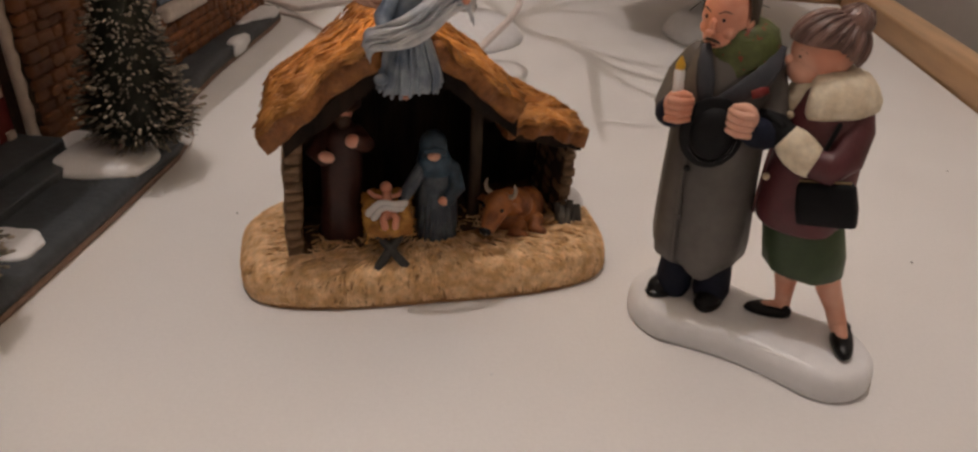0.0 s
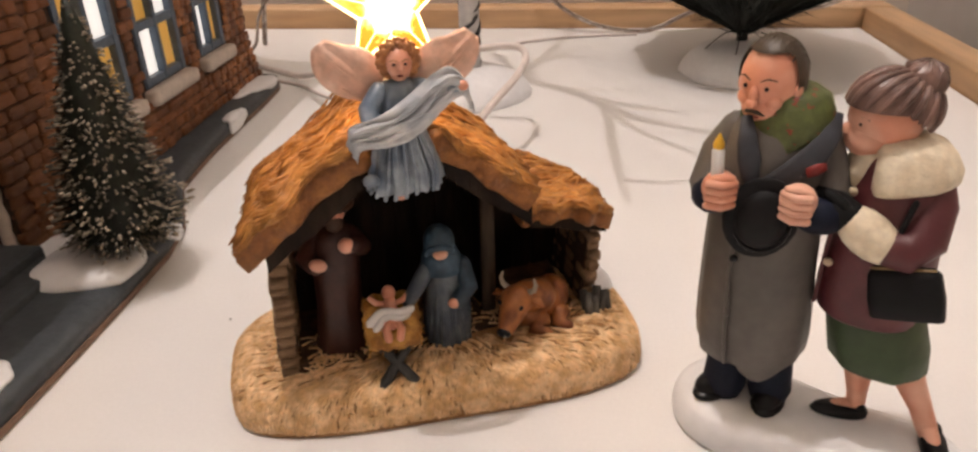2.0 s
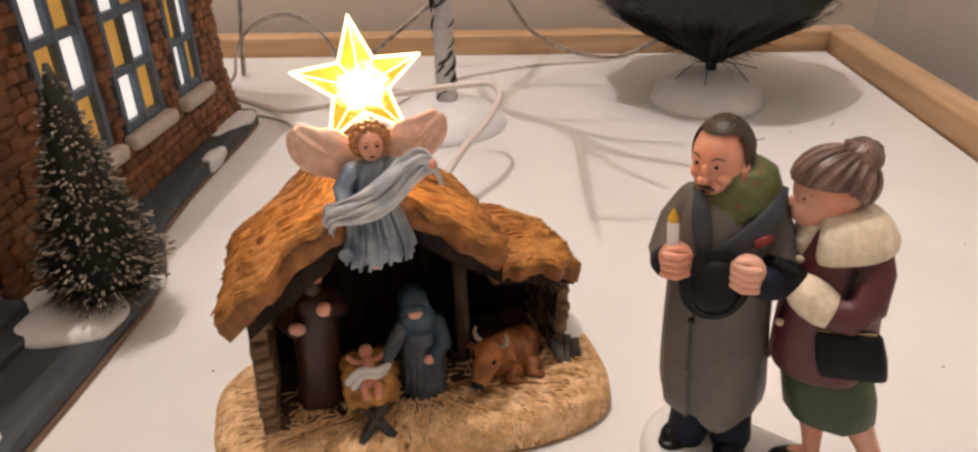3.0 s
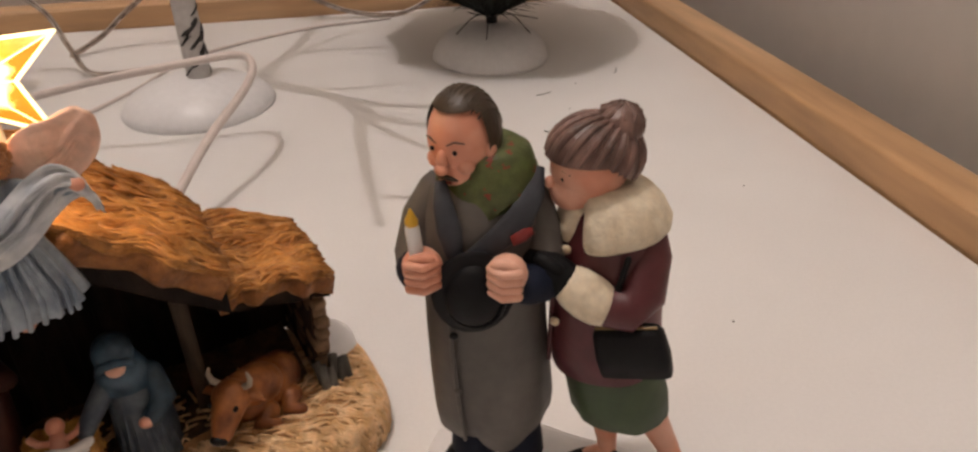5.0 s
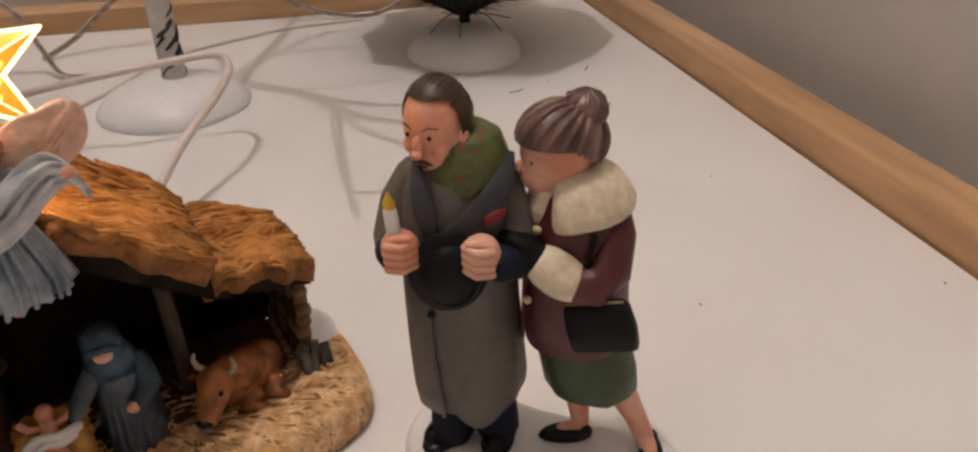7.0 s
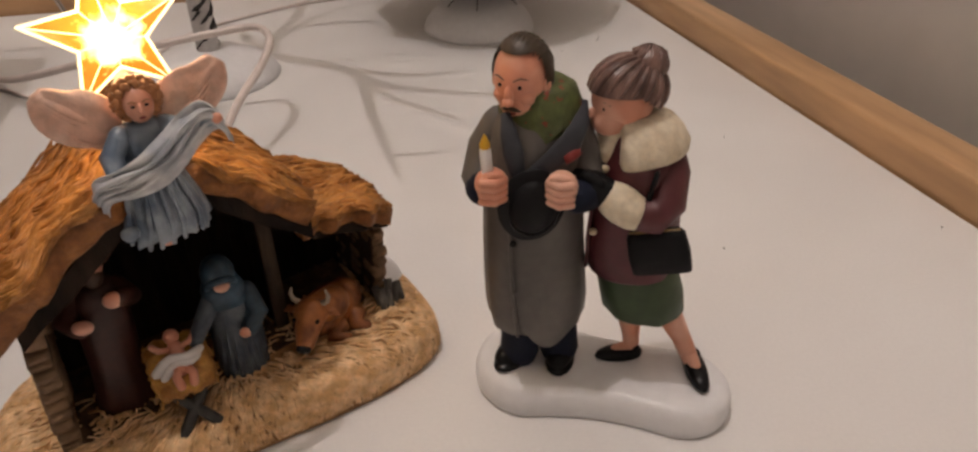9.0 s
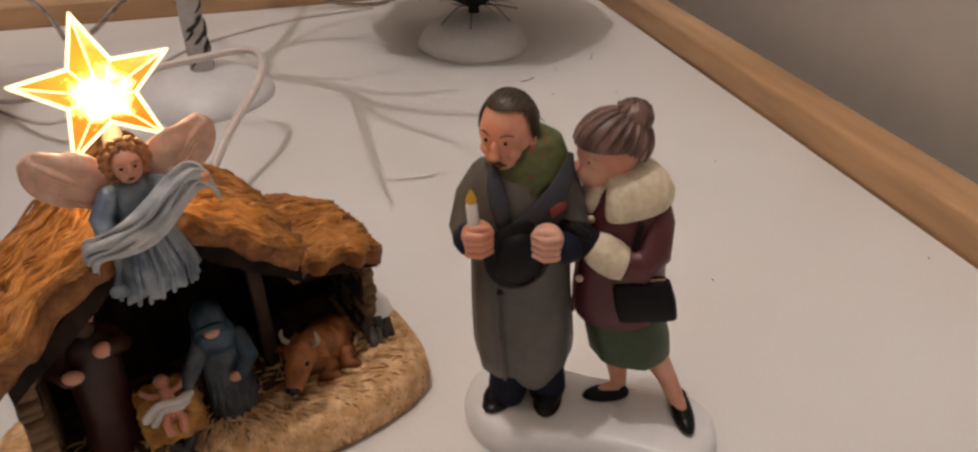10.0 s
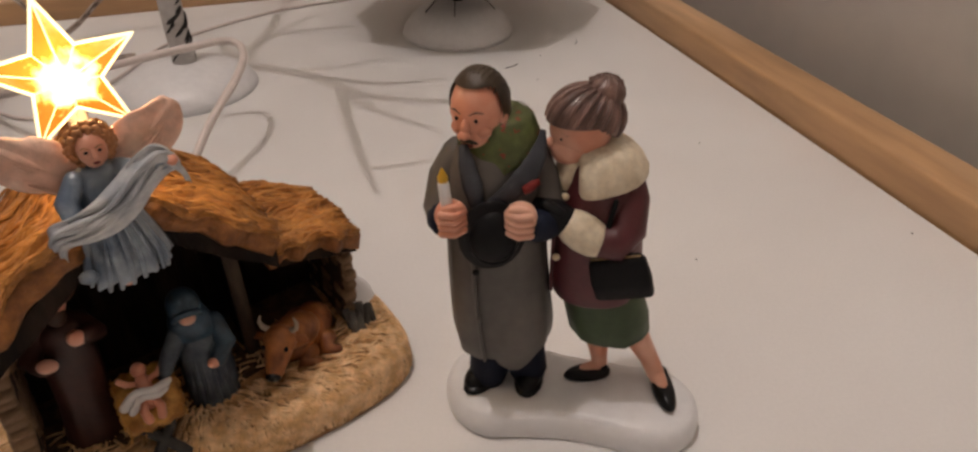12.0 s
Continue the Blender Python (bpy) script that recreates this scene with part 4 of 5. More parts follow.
# curls round the face, in two rows
for row, (rad_x, rad_z, dy, n_c, size) in enumerate(((0.033, 0.033, -0.008, 11, 0.0105), (0.037, 0.036, 0.008, 13, 0.0120))):
    for k in range(n_c):
        a = -0.75 + (math.pi + 1.5) * k / (n_c - 1)
        c = (bx + 0.006 + rad_x * math.cos(a), by + dy, 0.890 + rad_z * math.sin(a))
        tube(bm, [(c[0] + size * 0.5 * math.cos(q + k), c[1] - 0.003 + 0.001 * q, c[2] + size * 0.5 * math.sin(q + k)) for q in (0, 1.2, 2.4, 3.6, 4.8)], [size * 0.45, size * 0.6, size * 0.6, size * 0.55, size * 0.35], 3, T, 7)
for sgn, tip in ((-1, (-0.142, 0.925)), (1, (0.166, 0.928))):
    rootv = Vector((bx + 0.030 * sgn, by + 0.030, 0.842))
    tipv = Vector((tip[0], by + 0.034, tip[1]))
    mid1, mid2 = rootv.lerp(tipv, 0.35) + Vector((0, -0.006, -0.012)), rootv.lerp(tipv, 0.7) + Vector((0.006 * sgn, 0, -0.016))
    blade = smooth_path([rootv, mid1, mid2, tipv], 5)
    nb = len(blade)
    leaf(bm, T, blade, [0.014 + 0.041 * math.sin(math.pi * min(0.10 + 0.88 * i / (nb - 1), 1)) ** 0.8 for i in range(nb)], 0.012, 4, None, 0.003, 24)
    for k in range(5):
        q = rootv.lerp(tipv, 0.98 - 0.13 * k) + Vector((0.006 * sgn * k, -0.010, -0.011 * k))
        m2 = rootv.lerp(q, 0.55) + Vector((0, -0.004, -0.012 - 0.003 * k))
        tube(bm, smooth_path([rootv + Vector((0.012 * sgn, -0.006, -0.008 * k)), m2, q], 4), [0.004 + 0.006 * math.sin(math.pi * i / 8) for i in range(9)], 4, T, 8, 0.6)
for k in range(9):
    f = -1.25 + 0.31 * k
    tube(bm, [(bx - 0.004 + 0.075 * math.sin(f), by - 0.048 * math.cos(f), 0.614 + 0.006 * math.sin(3 * f)), (bx + 0.003 + 0.069 * math.sin(f), by - 0.046 * math.cos(f), 0.655), (bx + 0.055 * math.sin(f * 0.9), by - 0.040 * math.cos(f), 0.715), (bx + 0.040 * math.sin(f * 0.8), by - 0.032 * math.cos(f), 0.76)], [0.0048, 0.0055, 0.0045, 0.002], 0, T, 7)
blob(bm, (bx - 0.012, by - 0.010, 0.603), (0.014, 0.020, 0.010), 2, T, seg=(10, 8))
blob(bm, (0.128, by - 0.042, 0.842), (0.014, 0.012, 0.012), 2, T, seg=(10, 8))
blob(bm, (-0.070, by - 0.052, 0.66), (0.018, 0.012, 0.014), 0, T, seg=(10, 8))
part("angel_figurine", bm, [ROBE_BLUE, SASH, SKIN, HAIR_AUBURN, WING, RED, BLACK], stable, "winged figure in pale blue robe with white sash")

# the lit star
star = thing("star_light", S(0.012, 0.115, 0.80), "lit amber glass star lamp behind the angel", "lamp")
SC = Vector((0.014, 0.105, 0.958))


def star_pt(k, r):
    a = radians(93.5 + 36 * k)
    return T @ (SC + Vector((r * math.cos(a), 0.02 * math.sin(a) * r, r * math.sin(a))))


def star_material(name, near, far, tip, s_near, s_far, s_tip):
    """Glass lit from a bulb at its middle: bright there, amber half-way out, paler at the tips, with uneven streaks."""
    m = glow(name, far, s_far, (0.5, 0.22, 0.04), 0.12)
    n, l = m.node_tree.nodes, m.node_tree.links
    geo = n.new("ShaderNodeNewGeometry")
    away = n.new("ShaderNodeVectorMath")
    away.operation = "DISTANCE"
    away.inputs[1].default_value = (T @ (SC + Vector((0.0, -0.03, -0.012)))) * U
    l.new(geo.outputs["Position"], away.inputs[0])
    ns = n.new("ShaderNodeTexNoise")
    ns.inputs["Scale"].default_value, ns.inputs["Detail"].default_value = 330, 3
    l.new(geo.outputs["Position"], ns.inputs["Vector"])
    mix = n.new("ShaderNodeMath")
    mix.operation = "MULTIPLY_ADD"
    mix.inputs[1].default_value = 0.009
    l.new(ns.outputs["Fac"], mix.inputs[0])
    l.new(away.outputs["Value"], mix.inputs[2])
    fall = n.new("ShaderNodeMapRange")
    fall.inputs["From Min"].default_value, fall.inputs["From Max"].default_value = 0.0062, 0.0205
    l.new(mix.outputs[0], fall.inputs["Value"])
    rp = n.new("ShaderNodeValToRGB")
    rp.color_ramp.elements[0].color, rp.color_ramp.elements[1].color = (*near, 1), (*tip, 1)
    mid = rp.color_ramp.elements.new(0.40)
    mid.color = (*far, 1)
    l.new(fall.outputs["Result"], rp.inputs["Fac"])
    l.new(rp.outputs["Color"], n["Principled BSDF"].inputs["Emission Color"])
    level = n.new("ShaderNodeValToRGB")
    level.color_ramp.elements[0].color = (1, 1, 1, 1)
    level.color_ramp.elements[1].color = (s_tip / s_near,) * 3 + (1,)
    for at, v in ((0.36, s_far), (0.58, s_far * 1.3)):
        mark = level.color_ramp.elements.new(at)
        mark.color = (v / s_near,) * 3 + (1,)
    l.new(fall.outputs["Result"], level.inputs["Fac"])
    st = n.new("ShaderNodeMath")
    st.operation = "MULTIPLY"
    st.inputs[1].default_value = s_near
    l.new(level.outputs["Color"], st.inputs[0])
    l.new(st.outputs[0], n["Principled BSDF"].inputs["Emission Strength"])
    return m


STAR_AMBER = star_material("star_amber_glass", (1.0, 0.80, 0.42), (1.0, 0.24, 0.012), (1.0, 0.34, 0.05), 13.0, 0.50, 0.9)
STAR_PALE = star_material("star_pale_glass", (1.0, 0.82, 0.46), (1.0, 0.32, 0.03), (1.0, 0.62, 0.28), 13.0, 0.85, 2.6)
STAR_HOT = glow("star_bulb_glow", (1.0, 0.80, 0.45), 9.0, (0.9, 0.8, 0.6))
STAR_EDGE = glow("star_glass_edge", (1.0, 0.80, 0.44), 2.6, (0.9, 0.8, 0.6))
vd = T.to_3x3() @ Vector((0, 1, 0))
for k in range(5):
    bm = bmesh.new()
    tip, inl, inr = star_pt(2 * k, 0.152), star_pt(2 * k - 1, 0.066), star_pt(2 * k + 1, 0.066)
    c0, c1 = T @ SC - vd * 0.034, T @ SC + vd * 0.034
    for c in (c0, c1):
        vs = [bm.verts.new(p) for p in (tip, inl, c, inr)]
        f = bm.faces.new((vs[0], vs[1], vs[2]))
        f.material_index = 1 if k == 0 else 0
        f = bm.faces.new((vs[0], vs[2], vs[3]))
        f.material_index = 1 if k in (1, 4) else 0
    part("star_point", bm, [STAR_AMBER, STAR_PALE], star, "amber glass facet", False)
bm = bmesh.new()
for k in range(10):
    tube(bm, [star_pt(k, 0.153 if k % 2 == 0 else 0.067), star_pt(k + 1, 0.153 if k % 2 else 0.067)], 0.0038, 0, None, 6)
    tube(bm, [star_pt(k, 0.150 if k % 2 == 0 else 0.066), T @ SC - vd * 0.035], [0.0018, 0.0012], 0, None, 5)
part("star_rim", bm, STAR_EDGE, star, "bright moulded edge")
bm = bmesh.new()
blob(bm, T @ (SC + Vector((0.002, 0.0, -0.010))), 0.026, seg=(20, 14))
part("bulb", bm, STAR_HOT, star, "glowing bulb")
bm = bmesh.new()
tube(bm, [S(0.012, 0.12, 0.72), S(0.013, 0.12, 0.90)], [0.022, 0.020], seg=12)
part("socket", bm, CORD, star, "pale lamp socket")
lamp_ob = new("star_bulb", star_bulb)
lamp_ob.location = (T @ (SC + Vector((0.0, -0.085, 0.02)))) * U

# standing figure with a hat
bm = bmesh.new()
jx, jy = -0.176, 0.052
TJ = T @ Matrix.Translation((0, 0, 0.11)) @ Matrix.Diagonal((1, 1, 0.99, 1)) @ Matrix.Translation((0, 0, -0.11))
loft(bm, [(jx, jy, 0.11, 0.062, 0.055, 0), (jx, jy, 0.13, 0.066, 0.058, 0), (jx + 0.004, jy, 0.25, 0.056, 0.05, 0), (jx + 0.008, jy, 0.36, 0.058, 0.05, 0), (jx + 0.01, jy, 0.44, 0.054, 0.044, 0), (jx + 0.014, jy, 0.475, 0.03, 0.03, 0)], 0, TJ, 28, lambda a, t: 1 + 0.06 * (1 - t) * math.sin(8 * a))
tube(bm, [(jx - 0.035, jy, 0.445), (jx - 0.062, jy - 0.03, 0.40), (jx - 0.040, jy - 0.06, 0.395)], [0.024, 0.026, 0.02], 0, TJ, 10)
tube(bm, [(jx + 0.05, jy, 0.445), (jx + 0.072, jy - 0.03, 0.42), (jx + 0.050, jy - 0.06, 0.445)], [0.024, 0.026, 0.02], 0, TJ, 10)
blob(bm, (jx - 0.032, jy - 0.072, 0.406), (0.022, 0.016, 0.016), 1, TJ, (0, 20, 0))
blob(bm, (jx + 0.038, jy - 0.068, 0.448), (0.020, 0.014, 0.020), 1, TJ)
blob(bm, (jx + 0.016, jy - 0.014, 0.515), (0.028, 0.030, 0.036), 1, TJ)
blob(bm, (jx + 0.016, jy - 0.030, 0.492), (0.022, 0.020, 0.024), 2, TJ)
blob(bm, (jx + 0.016, jy + 0.004, 0.535), (0.054, 0.052, 0.010), 2, TJ, (14, 6, 0))
blob(bm, (jx + 0.018, jy + 0.006, 0.548), (0.034, 0.034, 0.028), 2, TJ)
part("standing_figurine", bm, [ROBE_RUST, SKIN, HAT_BROWN], stable, "standing figure in rust robe and brimmed hat")

# kneeling figure in a blue hood
bm = bmesh.new()
kx, ky = 0.095, 0.03
loft(bm, [(kx, ky, 0.11, 0.056, 0.060, 0), (kx, ky, 0.13, 0.062, 0.064, 0), (kx + 0.002, ky, 0.20, 0.062, 0.060, 0), (kx, ky, 0.28, 0.056, 0.052, 0), (kx - 0.004, ky - 0.004, 0.34, 0.048, 0.042, 0), (kx - 0.008, ky - 0.008, 0.375, 0.03, 0.03, 0)], 0, T, 28, lambda a, t: 1 + 0.05 * (1 - t) * math.sin(7 * a + 1))
blob(bm, (kx - 0.012, ky - 0.014, 0.408), (0.039, 0.042, 0.046), 1, T, (18, 0, 0), (20, 14))
loft(bm, [(kx - 0.004, ky - 0.004, 0.325, 0.056, 0.050, 0), (kx - 0.008, ky - 0.006, 0.36, 0.050, 0.046, 0), (kx - 0.011, ky - 0.008, 0.40, 0.036, 0.038, 0)], 1, T, 24)
blob(bm, (kx - 0.014, ky - 0.046, 0.390), (0.019, 0.016, 0.015), 2, T)
tube(bm, [(kx - 0.044, ky - 0.030, 0.385), (kx - 0.036, ky - 0.052, 0.408), (kx - 0.014, ky - 0.062, 0.416), (kx + 0.008, ky - 0.052, 0.406), (kx + 0.018, ky - 0.030, 0.382)], 0.0085, 1, T, 8)
for k in range(7):
    f = -0.9 + 0.3 * k
    tube(bm, [(kx + 0.058 * math.sin(f * 1.2), ky - 0.062 * math.cos(f * 1.2), 0.115), (kx + 0.060 * math.sin(f), ky - 0.060 * math.cos(f), 0.19), (kx + 0.046 * math.sin(f), ky - 0.046 * math.cos(f), 0.30)], [0.007, 0.006, 0.003], 0, T, 6)
tube(bm, [(kx - 0.035, ky - 0.01, 0.345), (kx - 0.072, ky - 0.035, 0.305), (kx - 0.100, ky - 0.050, 0.27)], [0.024, 0.022, 0.018], 0, T, 10)
tube(bm, [(kx + 0.042, ky - 0.012, 0.335), (kx + 0.052, ky - 0.045, 0.285), (kx + 0.022, ky - 0.064, 0.262)], [0.024, 0.026, 0.022], 1, T, 10)
blob(bm, (kx + 0.010, ky - 0.074, 0.262), (0.016, 0.012, 0.014), 2, T)
part("kneeling_figurine", bm, [ROBE_GREY, ROBE_DARKBLUE, SKIN], stable, "kneeling figure in grey-blue robe and hood")

# manger with hay and the small figure
manger = thing("manger", S(-0.05, -0.04, 0.09), "hay-filled dark crib with a small swaddled figure", "manger")
Q = T @ Matrix.Translation((-0.052, -0.035, 0.232)) @ Matrix.Rotation(radians(34), 4, "X")
bm = bmesh.new()
loft(bm, [(0, 0, -0.060, 0.040, 0.040, 0), (0, 0, -0.02, 0.060, 0.062, 0), (0, 0, 0.0, 0.062, 0.066, 0)], 0, Q, 24, lambda a, t: 1 / max(abs(math.cos(a)) ** 6 + abs(math.sin(a)) ** 6, 0.01) ** (1 / 6))
for s in (-1, 1):
    tube(bm, [(-0.052 + 0.048 * s, -0.070, 0.205), (-0.052 - 0.040 * s, -0.128, 0.108)], 0.014, 0, T, 6)
    tube(bm, [(-0.052 + 0.045 * s, 0.02, 0.20), (-0.052 - 0.03 * s, 0.0, 0.10)], 0.012, 0, T, 6)
part("crib", bm, CRIB, manger, "dark crossed-leg crib")
bm = bmesh.new()
loft(bm, [(0, 0, -0.022, 0.064, 0.070, 0), (0, 0, 0.0, 0.070, 0.076, 0), (0, 0, 0.014, 0.062, 0.068, 0), (0, 0, 0.02, 0.03, 0.03, 0)], 0, Q, 40, lambda a, t: (1 + 0.05 * math.sin(13 * a)) / max(abs(math.cos(a)) ** 5 + abs(math.sin(a)) ** 5, 0.01) ** 0.2)
for _ in range(220):
    x, y, th = rng.uniform(-0.066, 0.066), rng.uniform(-0.072, 0.072), rng.uniform(0, TAU)
    d = Vector((math.cos(th), math.sin(th), rng.uniform(-0.3, 0.3))) * rng.uniform(0.008, 0.016)
    c = Vector((x, y, 0.012 - 6 * (x * x + y * y) * 0.6))
    tube(bm, [c - d, c + Vector((0, 0, 0.004)), c + d], 0.0026, 0, Q, 4, round_ends=False)
part("hay", bm, HAY, manger, "tousled yellow hay")
bm = bmesh.new()
blob(bm, (0.0, 0.060, 0.034), (0.018, 0.019, 0.018), 0, Q, seg=(12, 8))
tube(bm, [(0, 0.04, 0.03), (0, 0.0, 0.032), (0, -0.02, 0.03)], [0.015, 0.019, 0.017], 0, Q, 10)
for s in (-1, 1):
    tube(bm, [(0.012 * s, 0.03, 0.032), (0.034 * s, 0.036, 0.034), (0.046 * s, 0.050, 0.034)], 0.0075, 0, Q, 8)
    tube(bm, [(0.010 * s, -0.02, 0.034), (0.018 * s, -0.042, 0.046), (0.014 * s, -0.060, 0.030)], 0.010, 0, Q, 8)
tube(bm, smooth_path([(-0.052, -0.010, 0.022), (-0.02, 0.004, 0.046), (0.015, -0.004, 0.050), (0.048, 0.012, 0.024)], 4), 0.013, 1, Q, 8, 0.7)
tube(bm, smooth_path([(-0.040, -0.026, 0.022), (-0.012, -0.010, 0.046), (0.018, -0.016, 0.047), (0.040, -0.002, 0.024)], 4), 0.010, 1, Q, 8, 0.7)
part("infant_figurine", bm, [SKIN, LINEN], manger, "small pink figure with white cloth")

# the ox lying down, its head towards the front
bm = bmesh.new()
blob(bm, (0.362, 0.075, 0.155), (0.080, 0.066, 0.060), 0, T, (0, 0, 24), (24, 16))
blob(bm, (0.398, 0.090, 0.160), (0.046, 0.052, 0.054), 0, T, (0, 0, 20), (20, 12))
blob(bm, (0.318, 0.035, 0.158), (0.056, 0.050, 0.050), 0, T, (0, 0, 24), (20, 12))
tube(bm, [(0.345, 0.040, 0.190), (0.312, 0.014, 0.212), (0.283, 0.0, 0.218)], [0.050, 0.046, 0.040], 0, T, 14)
HD = T @ Matrix.Translation((0.270, -0.016, 0.222)) @ Matrix.Rotation(radians(-40), 4, "Z") @ Matrix.Rotation(radians(34), 4, "X") @ Matrix.Scale(0.88, 4)
blob(bm, (0, 0.004, 0.0), (0.050, 0.048, 0.042), 0, HD, seg=(20, 14))
tube(bm, [(0, -0.006, 0), (0, -0.044, -0.002), (0, -0.070, -0.006), (0, -0.084, -0.008)], [0.045, 0.037, 0.031, 0.028], 0, HD, 16)
blob(bm, (0, -0.103, -0.002), (0.023, 0.014, 0.018), 1, HD, seg=(12, 8))
for k in (-1, 1):
    tube(bm, [(0.030 * k, 0.028, 0.014), (0.050 * k, 0.034, 0.026), (0.056 * k, 0.044, 0.042), (0.050 * k, 0.056, 0.058)], [0.009, 0.008, 0.0065, 0.003], 2, HD, 10)
    tube(bm, [(0.042 * k, 0.012, 0.0), (0.066 * k, 0.014, -0.006), (0.082 * k, 0.008, -0.012)], [0.011, 0.015, 0.004], 0, HD, 8, 0.6)
    blob(bm, (0.034 * k, -0.028, 0.026), (0.0065, 0.008, 0.005), 1, HD, seg=(8, 6))
    blob(bm, (0.010 * k, -0.114, 0.002), 0.004, 2, HD, seg=(6, 5))
tube(bm, [(0.345, 0.000, 0.135), (0.318, -0.022, 0.126), (0.350, -0.034, 0.122)], [0.026, 0.020, 0.015], 0, T, 10)
tube(bm, [(0.402, 0.020, 0.140), (0.388, -0.010, 0.128), (0.412, -0.020, 0.124)], [0.028, 0.020, 0.015], 0, T, 10)
part("ox_figurine", bm, [OX, BLACK, HORN], stable, "reddish brown ox lying down")

# ---- brush trees ----
def bristle(bm, a, b, r, mi=0):
    d = (b - a).normalized()
    s = d.orthogonal().normalized() * r
    t = d.cross(s)
    vs = [bm.verts.new(a + s), bm.verts.new(a - s * 0.5 + t * 0.87), bm.verts.new(a - s * 0.5 - t * 0.87), bm.verts.new(b)]
    for i, j in ((0, 1), (1, 2), (2, 0)):
        bm.faces.new((vs[i], vs[j], vs[3])).material_index = mi


def frosted_tree(name, x, y, z0, z1, radius, seed, label):
    r = random.Random(seed)
    tree = thing(name, (x, y, z0 - 0.03), label, "model tree", "frosted brush trees")
    bm = bmesh.new()
    tube(bm, [(x, y, z0 - 0.06), (x + 0.008, y, (z0 + z1) / 2), (x + 0.016, y + 0.01, z1)], [0.016, 0.012, 0.004], seg=8)
    part("trunk", bm, WIRE, tree, "twisted dark wire trunk")

    def rad(t):
        return radius * (min(1, (t + 0.02) * 9) ** 0.5) * (1 - t) ** 0.86 * 1.06 + 0.012

    bm, tips, inner = bmesh.new(), bmesh.new(), bmesh.new()
    loft(inner, [(x + 0.015 * k / 9, y, z0 + 0.01 + (z1 - z0) * k / 9, rad(k / 9) * 0.68, rad(k / 9) * 0.68, 20 * k) for k in range(10)], 0, None, 12)
    for _ in range(5200):
        t = 1 - r.random() ** 0.55
        a = r.uniform(0, TAU)
        z = z0 + (z1 - z0) * t
        c = Vector((x + 0.016 * t, y, z))
        R = rad(t) * r.uniform(0.72, 1.07) * (1 + 0.09 * math.sin(a * 7 + z * 40))
        out = Vector((math.cos(a), math.sin(a), 0))
        end = c + out * R + Vector((0, 0, r.uniform(-0.05, 0.03) * (1 - t * 0.5)))
        bristle(bm, c + out * R * 0.35, end, 0.0034)
        if r.random() < 0.32:
            d = (end - c).normalized()
            p0 = end - d * r.uniform(0.0, 0.03)
            ln = r.uniform(0.007, 0.016)
            m = Matrix.Translation(p0) @ d.to_track_quat("Z", "Y").to_matrix().to_4x4() @ Matrix.Diagonal((r.uniform(0.0034, 0.0062), r.uniform(0.0034, 0.0062), ln, 1))
            bmesh.ops.create_icosphere(tips, subdivisions=1, radius=1, matrix=m)
    tagged(part("brush", bm, NEEDLE, tree, "dark green bristles"), kind="stuff")
    part("brush_core", inner, NEEDLE, tree, "dense dark inner bristles")
    tagged(part("frost", tips, FROST, tree, "frosted bristle tips"), kind="stuff")
    bm = bmesh.new()
    mx, my = x - 0.095, y - 0.08
    loops = []
    for k, z in ((1.0, 0.07), (0.99, 0.085), (0.93, 0.10), (0.78, 0.115), (0.5, 0.127), (0.15, 0.13)):
        loops.append([Vector((mx + k * (0.165 + 0.025 * math.sin(3 * q + seed) + 0.016 * math.sin(5 * q)) * math.cos(q), my + k * (0.19 + 0.02 * math.sin(2 * q + 1)) * math.sin(q), z)) for q in [TAU * i / 40 for i in range(40)]])
    rings(bm, loops)
    part("snow_mound", bm, SNOW, tree, "white snow mound foot")
    return tree


frosted_tree("frosted_tree", -1.05, 2.50, 0.14, 0.90, 0.205, 3, "dark bottle-brush tree with frosted tips beside the cottage door")
frosted_tree("frosted_tree", -1.10, 1.53, 0.13, 0.86, 0.185, 11, "dark bottle-brush tree with frosted tips beside the cottage steps")

# the tall black-green tree on its mound
tall = thing("fir_tree", (1.42, 4.93, 0), "tall black-green brush fir on a white mound", "model tree")
bm = bmesh.new()
rings(bm, [[Vector((1.41 + k * (0.335 + 0.012 * math.sin(3 * q)) * math.cos(q), 4.90 + k * 0.335 * math.sin(q), z)) for q in [TAU * i / 48 for i in range(48)]] for k, z in ((1.0, 0), (1.0, 0.02), (0.95, 0.06), (0.84, 0.11), (0.68, 0.155), (0.45, 0.183), (0.15, 0.195))])
part("snow_mound", bm, SNOW, tall, "smooth white mound foot")
bm = bmesh.new()
tube(bm, [(1.42, 4.93, 0.17), (1.42, 4.93, 0.3), (1.42, 4.94, 2.6)], [0.035, 0.03, 0.02], seg=10)
part("trunk", bm, WIRE, tall, "dark wire trunk")


def crown_radius(z):
    return 0.03 + (z - 0.24) * 1.75 if z < 0.64 else 0.73 + 0.05 * math.sin((z - 0.64) * 3) if z < 1.0 else 0.78 * (2.7 - z) / 1.7


